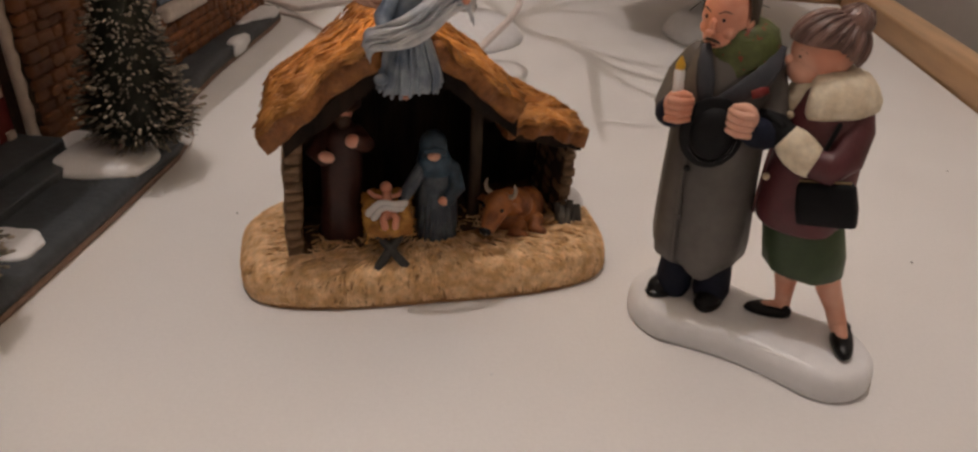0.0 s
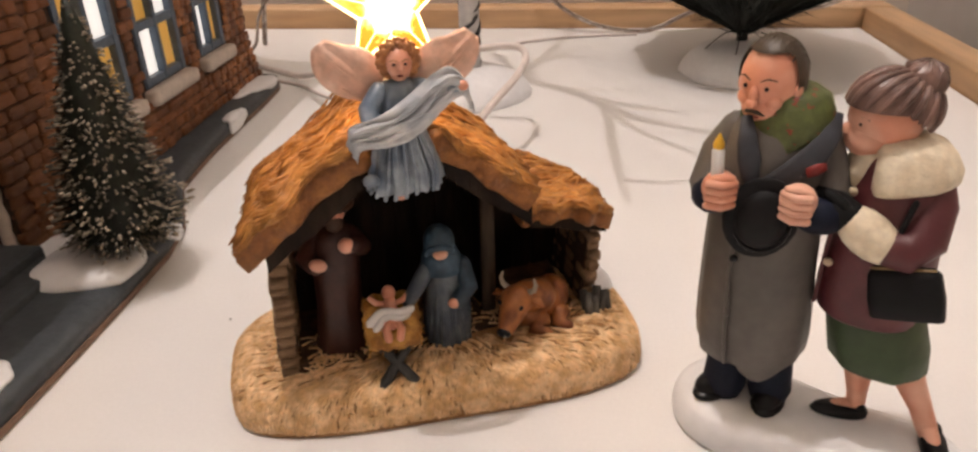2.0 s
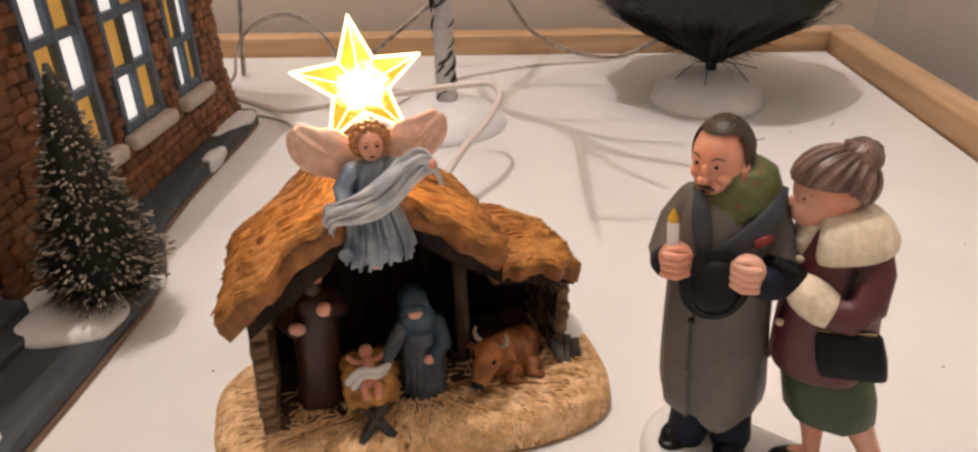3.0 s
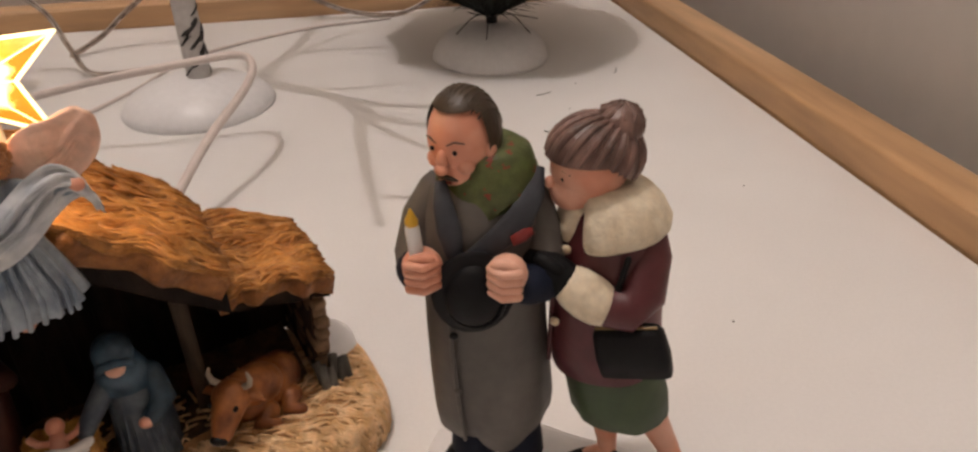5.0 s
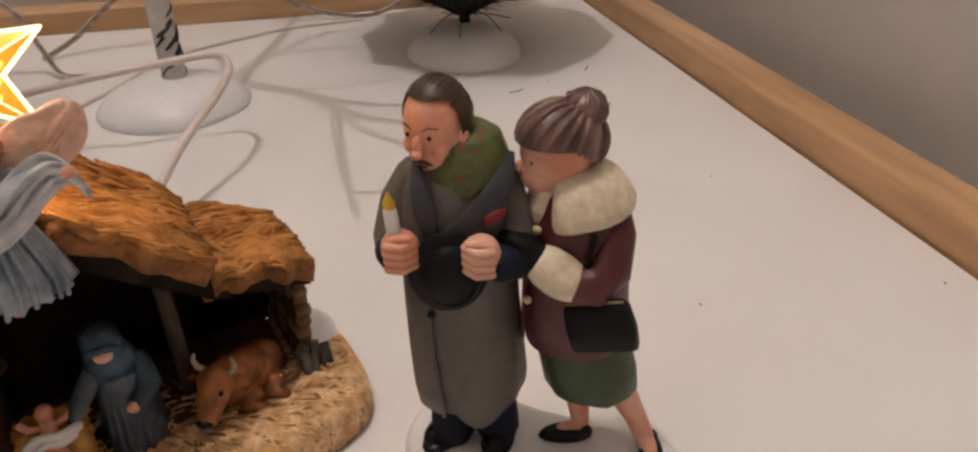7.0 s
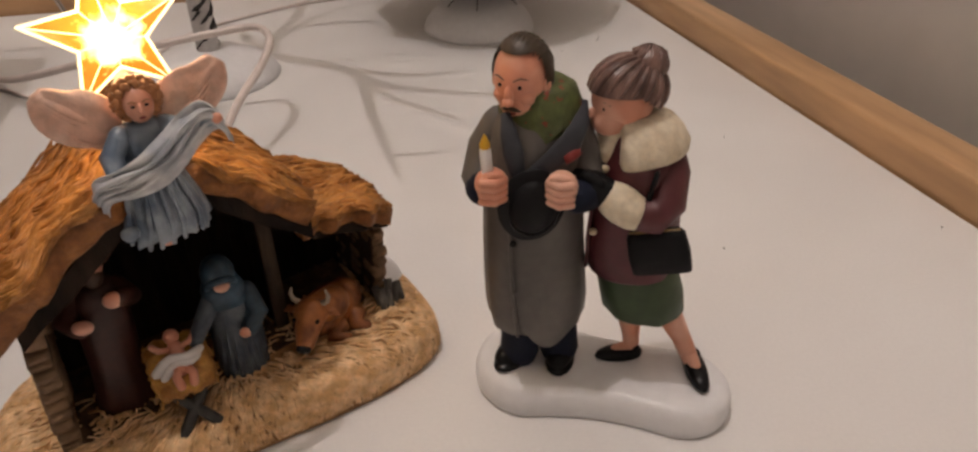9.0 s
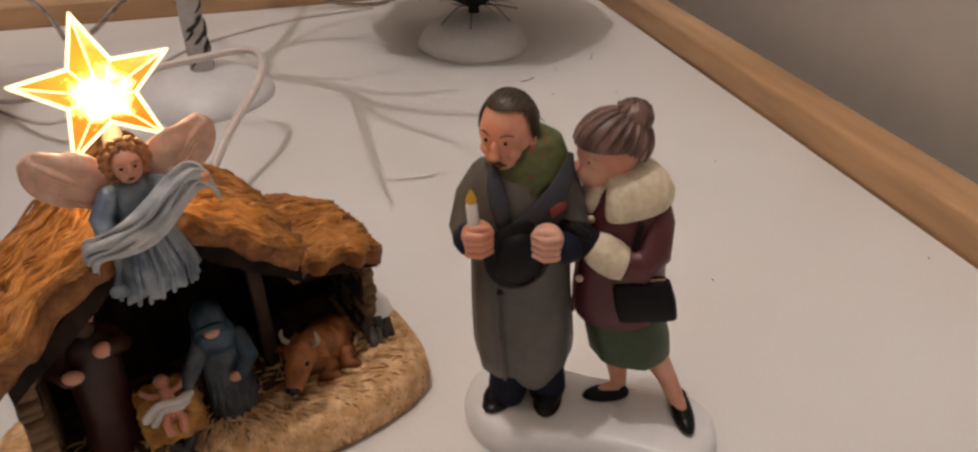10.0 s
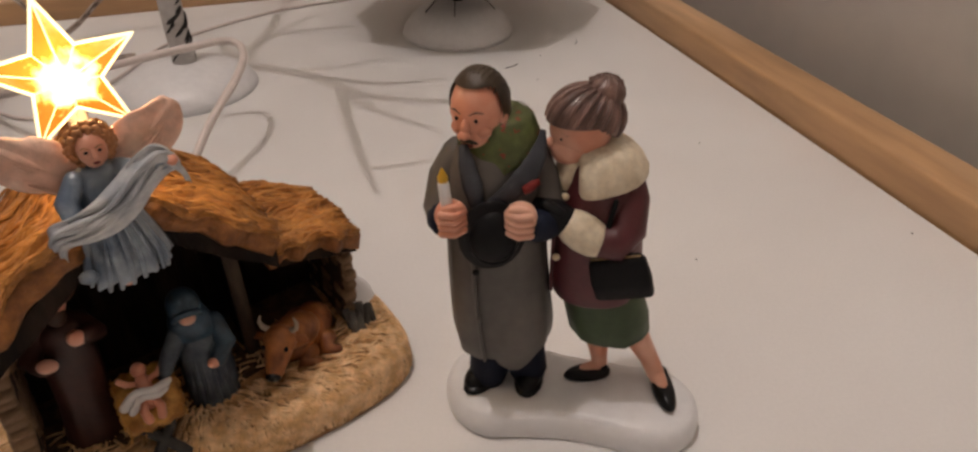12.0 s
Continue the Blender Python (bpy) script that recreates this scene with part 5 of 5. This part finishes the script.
bm, core = bmesh.new(), bmesh.new()
loft(core, [(1.42, 4.93 + 0.28 * (z - 0.235) * (z < 1.0) + 0.21 * (z >= 1.0), z, max(crown_radius(z) * 0.93, 0.02), max(crown_radius(z) * 0.93, 0.02), 9 * i) for i, z in enumerate((0.235, 0.30, 0.40, 0.50, 0.60, 0.68, 0.8, 1.0, 1.4, 1.9, 2.65))], 0, None, 30, lambda a, t: 1 + 0.05 * math.sin(9 * a + 4 * t) + 0.03 * math.sin(17 * a))
r = random.Random(5)
for _ in range(6500):
    z = 0.24 + 2.4 * r.random() ** 1.9
    a = r.uniform(0, TAU)
    out = Vector((math.cos(a), math.sin(a), 0))
    R = crown_radius(z) * (1 + 0.05 * math.sin(9 * a + z * 3))
    base_z = max(z - R * 0.5, 0.22)
    back_y = 4.93 + 0.28 * min(z - 0.235, 0.75)
    p0 = Vector((1.42, back_y, base_z + 0.4 * (z - base_z))) + out * R * 0.55
    bristle(bm, p0, Vector((1.42, back_y, z + r.uniform(-0.02, 0.02))) + out * R * r.uniform(0.93, 1.09), 0.004)
for _ in range(420):
    z = r.uniform(0.27, 0.95)
    a = r.uniform(0, TAU)
    out = Vector((math.cos(a), math.sin(a), 0))
    R = crown_radius(z)
    p0 = Vector((1.42, 4.93 + 0.28 * (z - 0.235), z)) + out * R * 0.85
    bristle(bm, p0, p0 + out * r.uniform(0.10, 0.24) + Vector((r.uniform(-0.06, 0.06), r.uniform(-0.06, 0.06), r.uniform(-0.05, 0.05))), 0.0042)
tagged(part("brush", bm, NEEDLE_BLACK, tall, "black-green bristles"), kind="stuff")
part("brush_core", core, NEEDLE_BLACK, tall, "dense black inner bristles")
for k, (dx, dy, dz) in enumerate(((-0.10, -0.30, 0.06), (-0.22, -0.10, 0.17), (0.19, -0.14, 0.16), (0.26, -0.05, 0.21), (-0.14, -0.04, 0.27))):
    bm = bmesh.new()
    tube(bm, smooth_path([(1.42, 4.93, 0.24), (1.42 + dx * 0.5, 4.93 + dy * 0.5, 0.235 + 0.01 * (k % 3)), (1.42 + dx, 4.93 + dy, dz)], 4), 0.0032, seg=5)
    part("wire_branch", bm, WIRE, tall, "loose black wire end")

# the bare birch
birch = thing("birch_tree", (-0.135, 4.50, 0), "bare white birch with dark bark marks on a snow foot", "model tree")
bm = bmesh.new()
rings(bm, [[Vector((-0.16 + k * (0.35 + 0.02 * math.sin(2 * q + 1)) * math.cos(q), 4.49 + k * 0.36 * math.sin(q), z)) for q in [TAU * i / 48 for i in range(48)]] for k, z in ((0.99, 0), (1.0, 0.015), (0.97, 0.04), (0.86, 0.085), (0.66, 0.125), (0.4, 0.15), (0.12, 0.158))])
part("snow_foot", bm, SNOW, birch, "glossy white snow foot")
bm = bmesh.new()
tube(bm, [(-0.135, 4.50, 0.12), (-0.135, 4.50, 0.5), (-0.130, 4.50, 1.0), (-0.12, 4.50, 1.6), (-0.11, 4.51, 2.1)], [0.058, 0.055, 0.053, 0.046, 0.035], seg=20)
part("trunk", bm, BARK, birch, "white birch trunk")
r = random.Random(21)
bm = bmesh.new()
for _ in range(84):
    z, a, w, rise = r.uniform(0.17, 1.2), r.uniform(0, TAU), r.uniform(0.5, 1.5), r.uniform(0.03, 0.07)
    pts = []
    for k in range(6):
        q = a + w * (k / 5 - 0.5)
        pts.append((-0.135 + 0.0555 * math.cos(q), 4.50 + 0.0555 * math.sin(q), z + rise * (k / 5 - 0.5)))
    rr = r.uniform(0.007, 0.015)
    tube(bm, pts, [rr * 0.4, rr, rr, rr, rr * 0.8, rr * 0.3], seg=6, flat=0.5)
tagged(part("bark_pattern", bm, BARK_DARK, birch, "dark slanting bark marks"), kind="stuff")
LD = LAMP / U


def from_shade(sx, sy, z):
    """The place at height z whose shade from the ceiling lamp falls on (sx, sy)."""
    k = z / LD.z
    return Vector((sx * (1 - k) + LD.x * k, sy * (1 - k) + LD.y * k, z))


for pts, r0 in (
        ([(0.10, 4.80, 1.95), (0.34, 4.61, 2.05), (0.52, 4.44, 2.15), (0.70, 4.15, 2.25), (0.94, 3.98, 2.3), (1.25, 3.84, 2.35)], 0.028),
        ([(0.52, 4.44, 2.15), (0.84, 4.24, 2.25), (1.15, 4.22, 2.35)], 0.018),
        ([(0.58, 4.30, 2.18), (0.75, 3.92, 2.2), (0.98, 3.62, 2.3)], 0.017),
        ([(0.62, 4.22, 2.2), (0.61, 3.80, 2.25), (0.62, 3.44, 2.25), (0.64, 3.12, 2.3)], 0.018),
        ([(0.63, 3.34, 2.26), (0.76, 3.31, 2.3), (0.90, 3.33, 2.3)], 0.011),
        ([(0.34, 4.61, 2.05), (0.62, 4.56, 2.2), (0.95, 4.62, 2.3)], 0.015),
        ([(0.10, 4.85, 1.9), (0.20, 5.15, 2.0), (0.45, 5.28, 2.1), (0.80, 5.25, 2.2)], 0.022),
        ([(0.08, 4.82, 1.9), (-0.02, 5.25, 2.0), (-0.30, 5.62, 2.1)], 0.022),
        ([(0.10, 4.85, 1.95), (0.28, 5.35, 2.1), (0.42, 5.95, 2.3), (0.5, 6.4, 2.5)], 0.024),
        ([(0.20, 5.10, 2.0), (0.55, 5.55, 2.2), (0.90, 5.72, 2.3)], 0.015)):
    bm = bmesh.new()
    path = smooth_path([from_shade(*p) for p in pts], 4)
    tube(bm, path, [r0 * 1.6 * (1 - 0.6 * i / (len(path) - 1)) for i in range(len(path))], seg=8)
    part("branch", bm, BARK, birch, "bare slender branch")

# ---- cables ----
def cable(name, pts, r0, mat, label, flat=1.0, seg=10):
    bm = bmesh.new()
    tube(bm, smooth_path(pts, 8), r0, 0, None, seg, flat)
    ob = part(name, bm, mat, None, at=pts[0])
    if mat is CORD_CLEAR:
        # the two dark strands that show through the clear sheath
        path = smooth_path(pts, 8)
        for s in (-1, 1):
            bm = bmesh.new()
            tube(bm, [p + Vector((0.25, -0.80, 0.55 * s)) * r0 * 0.72 for p in path], [r0 * (0.15 + 0.08 * math.sin(i * 1.7 + s)) for i in range(len(path))], 0, None, 6)
            part("strand", bm, STRAND, ob, "dark wire strand")
    return tagged(ob, label, "cable")


cable("lamp_cable", [(0.0, 2.44, 0.62), (-0.02, 2.50, 0.30), (-0.10, 2.68, 0.03), (-0.09, 3.05, 0.09), (0.04, 3.42, 0.24), (0.17, 3.70, 0.335), (0.200, 3.90, 0.372), (0.13, 4.03, 0.385), (-0.10, 4.03, 0.365), (-0.43, 4.02, 0.325), (-0.80, 4.10, 0.24), (-1.06, 4.42, 0.12), (-1.30, 4.80, 0.02), (-1.9, 5.2, 0.02)], 0.0175, CORD, "pale pink-white lamp cable looping behind the stable")
cable("flat_cable", [(-1.75, 5.3, 0.02), (-1.64, 5.2, 0.12), (-1.60, 5.2, 0.28), (-1.50, 5.2, 0.41), (-1.35, 5.2, 0.49), (-1.22, 5.2, 0.505), (-1.10, 5.2, 0.45), (-0.98, 5.2, 0.33), (-0.90, 5.15, 0.15), (-0.80, 5.1, 0.02), (-0.5, 5.15, 0.012)], 0.020, CORD_CLEAR, "clear flat lamp cable standing in a loop", 0.5)
cable("flat_cable", [(-1.75, 5.6, 0.012), (-1.68, 5.5, 0.25), (-1.62, 5.45, 0.55), (-1.60, 5.45, 0.9), (-1.66, 5.5, 1.3)], 0.019, CORD_CLEAR, "clear flat lamp cable rising against the wall", 0.5)
cable("flat_cable", [(-1.02, 5.5, 0.012), (-0.86, 5.6, 0.09), (-0.72, 5.62, 0.20), (-0.56, 5.62, 0.32), (-0.36, 5.62, 0.48), (-0.20, 5.62, 0.66), (-0.10, 5.6, 0.95), (-0.08, 5.6, 1.3)], 0.019, CORD_CLEAR, "clear flat lamp cable rising against the wall", 0.5)
cable("flat_cable", [(0.02, 6.02, 0.85), (0.10, 6.02, 0.58), (0.20, 6.0, 0.37), (0.36, 5.98, 0.18), (0.60, 5.96, 0.06), (0.86, 5.94, 0.014), (1.04, 5.95, 0.03), (1.25, 5.98, 0.12), (1.48, 6.0, 0.19), (1.80, 6.02, 0.19), (2.14, 6.02, 0.15), (2.44, 6.03, 0.27), (2.60, 6.2, 0.33)], 0.019, CORD_CLEAR, "clear flat lamp cable hanging along the edging", 0.5)
cable("thin_cable", [(-1.6, 4.75, 0.010), (-1.2, 4.62, 0.010), (-0.85, 4.35, 0.010), (-0.55, 4.75, 0.010), (-0.3, 5.3, 0.010), (0.3, 5.72, 0.010), (0.9, 5.86, 0.010)], 0.010, CORD, "thin white cable lying on the board")

# ---- the stone cottage ----
cottage = thing("stone_cottage", (-1.9, 3.0, 0), "brown stone cottage model with lit blue-framed windows", "model house")
WX = -1.44
edge = [(-0.99, 0.5), (-0.985, 1.0), (-0.98, 1.6), (-0.975, 2.1), (-0.98, 2.6), (-1.02, 2.80), (-1.11, 2.98), (-1.19, 3.15), (-1.225, 3.5), (-1.238, 3.9), (-1.246, 4.3), (-1.26, 4.52), (-1.30, 4.62), (-1.5, 4.66)]
outline = edge + [(-3.2, 4.66), (-3.2, 0.5)]


def base_ring(inset, z):
    out = []
    for x, y in outline:
        out.append(Vector((x - inset * (x > -3.0), y - inset * (y > 4.4), z)))
    return out


bm = bmesh.new()
rings(bm, [base_ring(0.006, 0.0), base_ring(0.0, 0.010), base_ring(0.0, 0.027)])
part("base_foot", bm, COT_SIDE, cottage, "brown lower edge of the base", False)
bm = bmesh.new()
rings(bm, [base_ring(0.003, 0.027), base_ring(0.004, 0.062), base_ring(0.020, 0.074), base_ring(0.05, 0.078)])
part("base", bm, COT_BASE, cottage, "slate-grey painted base")


def edge_x(y):
    for (xa, ya), (xb, yb) in zip(edge, edge[1:]):
        if ya <= y <= yb and yb > ya:
            return xa + (xb - xa) * (y - ya) / (yb - ya)
    return edge[-2][0]


def snow_patch(cx, cy, rx, ry, seed):
    """Thick paint snow that lies on the base and folds down over its edge."""
    bm = bmesh.new()
    loops = []
    for lift, k in ((0.0, 1.0), (0.008, 0.99), (0.013, 0.93), (0.016, 0.8), (0.017, 0.5), (0.017, 0.2)):
        loop = []
        for i in range(40):
            q = TAU * i / 40
            w = 1 + 0.16 * math.sin(2 * q + seed) + 0.10 * math.sin(3 * q + 2 * seed) + 0.04 * math.sin(7 * q)
            x, y = cx + rx * k * w * math.cos(q), min(cy + ry * k * w * math.sin(q), 4.58)
            over = x - (edge_x(y) - 0.012)
            if over > 0:
                p = Vector((edge_x(y) - 0.004 + lift * 0.8, y, max(0.076 - over + lift * 0.3, 0.012)))
            else:
                p = Vector((x, y, 0.074 + lift))
            loop.append(p)
        loops.append(loop)
    rings(bm, loops)
    part("snow_patch", bm, SNOW, cottage, "white painted snow")


snow_patch(-1.34, 4.36, 0.080, 0.22, 0.5)
snow_patch(-1.235, 3.86, 0.050, 0.13, 1.9)
snow_patch(-0.985, 2.70, 0.035, 0.07, 0.2)
snow_patch(-1.13, 1.84, 0.11, 0.09, 2.4)
snow_patch(-1.34, 2.50, 0.08, 0.12, 1.2)
for k, (x0, x1, y0, y1, z1) in enumerate(((-1.5, -1.21, 1.75, 2.42, 0.105), (-1.5, -1.31, 1.85, 2.44, 0.135))):
    bm = bmesh.new()
    box(bm, (x0, y0, 0.06), (x1, y1, z1), bevel=0.012)
    part("door_step", bm, COT_BASE, cottage, "dark slate step", False)

# the foot of the front wall spreads outward
bm = bmesh.new()
rings(bm, [[Vector((WX - 0.02, y, 0.07)), Vector((WX + 0.062, y, 0.07)), Vector((WX + 0.002, y, 0.30)), Vector((WX - 0.02, y, 0.30))] for y in (2.745, 4.572)])
part("plinth", bm, MORTAR, cottage, "dark mortar foot of the wall", False)

# core walls with window openings
WINDOWS = [(2.98, 3.34), (3.46, 3.83), (4.00, 4.29)]
W_LOW, W_TOP = 0.335, 1.32
spans = [2.70] + [v for w in WINDOWS for v in w] + [4.57]
blocks = [((WX - 0.12, a, 0.07), (WX, b, 2.0)) for a, b in zip(spans[0::2], spans[1::2])]
blocks += [((WX - 0.12, a, 0.07), (WX, b, W_LOW)) for a, b in WINDOWS] + [((WX - 0.12, a, W_TOP), (WX, b, 2.0)) for a, b in WINDOWS]
blocks += [((-3.1, 4.45, 0.07), (WX - 0.12, 4.57, 2.0)), ((-3.1, 0.7, 0.07), (WX - 0.12, 0.82, 2.0)), ((WX - 0.12, 0.7, 0.07), (WX - 0.02, 1.70, 2.0)), ((WX - 0.12, 1.70, 0.72), (WX - 0.02, 2.52, 2.0))]
for lo, hi in blocks:
    bm = bmesh.new()
    box(bm, lo, hi)
    part("wall", bm, MORTAR, cottage, "dark brown mortar wall", False)
bm = bmesh.new()
rings(bm, [[Vector((x, y, z)) for x, z in ((-1.18, 1.95), (-2.3, 2.9), (-3.4, 1.95), (-2.3, 2.75))] for y in (0.55, 4.72)])
part("roof", bm, COT_BASE, cottage, "dark slate roof", False)
for a, b in WINDOWS:
    win = thing("window", ((WX), (a + b) / 2, W_LOW), "", "")
    win.parent = cottage
    win.location = Vector((WX, (a + b) / 2, W_LOW)) * U - world_place(cottage)
    win["label"] = "tall blue-framed window with white and amber panes"
    for y0, y1 in ((a, a + 0.035), ((a + b) / 2 - 0.014, (a + b) / 2 + 0.014), (b - 0.035, b)):
        bm = bmesh.new()
        box(bm, (WX - 0.05, y0, W_LOW), (WX + 0.012, y1, W_TOP), bevel=0.006)
        part("mullion", bm, FRAME_BLUE, win, smooth=False)
    rows = [W_LOW + 0.02 + 0.24 * k for k in range(5)]
    for k, z in enumerate(rows):
        bm = bmesh.new()
        box(bm, (WX - 0.05, a + 0.036, z - 0.019), (WX + 0.009, b - 0.036, z + 0.019), bevel=0.006)
        part("rail", bm, FRAME_BLUE, win, smooth=False)
    mid = (a + b) / 2
    for k in range(4):
        for s, (y0, y1) in enumerate(((a + 0.03, mid - 0.012), (mid + 0.012, b - 0.03))):
            bm = bmesh.new()
            box(bm, (WX - 0.045, y0, rows[k] + 0.014), (WX - 0.022, y1, rows[k] + 0.226), bevel=0.006)
            part("pane", bm, PANE_WHITE if (k + s) % 2 == 0 else PANE_AMBER, win, "white lit pane" if (k + s) % 2 == 0 else "amber lit pane")
    bm = bmesh.new()
    box(bm, (WX - 0.02, a - 0.025, W_LOW - 0.075), (WX + 0.058, b + 0.035, W_LOW - 0.004), bevel=0.024)
    part("sill", bm, SILL, win, "rounded cream sill")

# the door with its trim and hood
door = thing("door", (WX, 2.2, 0.13), "", "")
door.parent = cottage
door.location = Vector((WX, 2.2, 0.13)) * U - world_place(cottage)
door["label"] = "deep red door with small white lights"
bm = bmesh.new()
box(bm, (WX - 0.10, 1.72, 0.08), (WX - 0.03, 2.42, 0.74), bevel=0.01)
part("door_leaf", bm, DOOR_RED, door, "deep red leaf", False)
for y, z in ((2.39, 0.14), (2.305, 0.17), (2.38, 0.31), (2.295, 0.34), (2.37, 0.47), (2.29, 0.50), (2.21, 0.20), (2.20, 0.37)):
    bm = bmesh.new()
    box(bm, (WX - 0.035, y - 0.019, z - 0.024), (WX - 0.018, y + 0.019, z + 0.024), bevel=0.007)
    part("door_light", bm, SILL, door, "small white square light")
bm = bmesh.new()
tube(bm, [(WX + 0.012, 2.445 + 0.006 * (k % 2), 0.08 + 0.047 * k) for k in range(14)], [0.019 + 0.004 * (k % 2) for k in range(14)], seg=8)
part("door_trim", bm, SILL, door, "toothed cream door trim")
bm = bmesh.new()
tube(bm, [(WX + 0.03, 1.95, 0.86), (WX + 0.045, 2.20, 0.85), (WX + 0.05, 2.38, 0.82), (WX + 0.05, 2.46, 0.80)], [0.07, 0.085, 0.07, 0.08], seg=14)
blob(bm, (WX + 0.06, 2.50, 0.75), (0.065, 0.070, 0.075))
part("door_hood", bm, SILL, door, "lumpy cream hood over the door")

# stones of the cottage, nearest the camera as single pieces
cot_stones = stone_data(COT_STONE, "stone")
YAX, XAX = Vector((0, 1, 0)), Vector((1, 0, 0))
r = random.Random(40)
made = 0
rest = []
for y_lo, y_hi, x_face, z_hi in ((2.74, 4.57, WX, 1.25), (2.465, 2.74, WX + 0.05, 1.25)):
    z = 0.075
    while z < z_hi:
        h = r.uniform(0.034, 0.056)
        y = y_lo + r.uniform(-0.03, 0.0)
        while y < y_hi:
            w = r.uniform(0.042, 0.100)
            mid_y = y + w / 2
            if not any(a - 0.02 < mid_y < b + 0.02 and W_LOW - 0.08 < z + h / 2 < W_TOP for a, b in WINDOWS):
                flare = 0.07 * max(1 - z / 0.30, 0) if x_face == WX else 0
                spec = (Vector((x_face + flare + r.uniform(-0.006, 0.004), min(max(mid_y, y_lo + 0.02), y_hi - 0.02), z + h / 2)), (w * r.uniform(0.93, 1.0), r.uniform(0.026, 0.036), h * r.uniform(0.92, 1.0)))
                rest.append(spec)
            y += w
        z += h
rest.sort(key=lambda s: s[0].y + s[0].z * 0.6)
for at, size in rest[:300]:
    stone(cot_stones, cottage, at, size, (YAX, XAX, ZAX))
bm = bmesh.new()
for at, size in rest[300:]:
    sb = stone_meshes[r.randrange(5)]
    m = Matrix.Translation(at) @ Matrix.Diagonal((size[1] * 0.1, size[0] * 0.1, size[2] * 0.1, 1))
    vs = {v: bm.verts.new(m @ v.co) for v in sb.verts}
    for f in sb.faces:
        bm.faces.new([vs[v] for v in f.verts])
if rest[300:]:
    tagged(part("stonework", bm, COT_STONE, cottage, "brown rubble stonework"), kind="stuff")
bm = bmesh.new()
box(bm, (WX - 0.10, 2.465, 0.07), (WX + 0.045, 2.745, 2.0))
part("pier", bm, MORTAR, cottage, "dark mortar pier beside the door", False)

# ---- crumbs and lint on the board ----
r = random.Random(77)
for k, (x, y) in enumerate([(0.30, 1.59), (1.61, 2.33), (2.40, 2.24), (1.75, 4.35), (1.95, 3.95), (1.62, 4.02), (0.42, 2.75), (-0.62, 2.25), (1.35, 3.35), (2.05, 3.1)]):
    bm = bmesh.new()
    blob(bm, (x, y, 0.002), (0.0038 + 0.002 * r.random(), 0.003, 0.0025), rot=(0, 0, r.uniform(0, 180)), seg=(7, 5))
    tagged(part("crumb", bm, SNOW if k == 0 else GREYWOOD, None, at=(x, y, 0)), "tiny white crumb on the board" if k == 0 else "tiny grey-brown crumb on the board", "crumb", "crumbs on the board")
for x, y, a in ((1.55, 4.25, 0.4), (2.02, 4.5, 1.1), (1.45, 3.75, 2.0), (0.30, 3.0, 0.9)):
    bm = bmesh.new()
    d = Vector((math.cos(a), math.sin(a), 0)) * 0.045
    c = Vector((x, y, 0.003))
    tube(bm, smooth_path([c - d, c + Vector((d.y, -d.x, 0)) * 0.2, c + d], 4), 0.0018, seg=5)
    tagged(part("lint", bm, WIRE, None, at=(x, y, 0)), "short dark hair of lint on the board", "lint", "lint on the board")
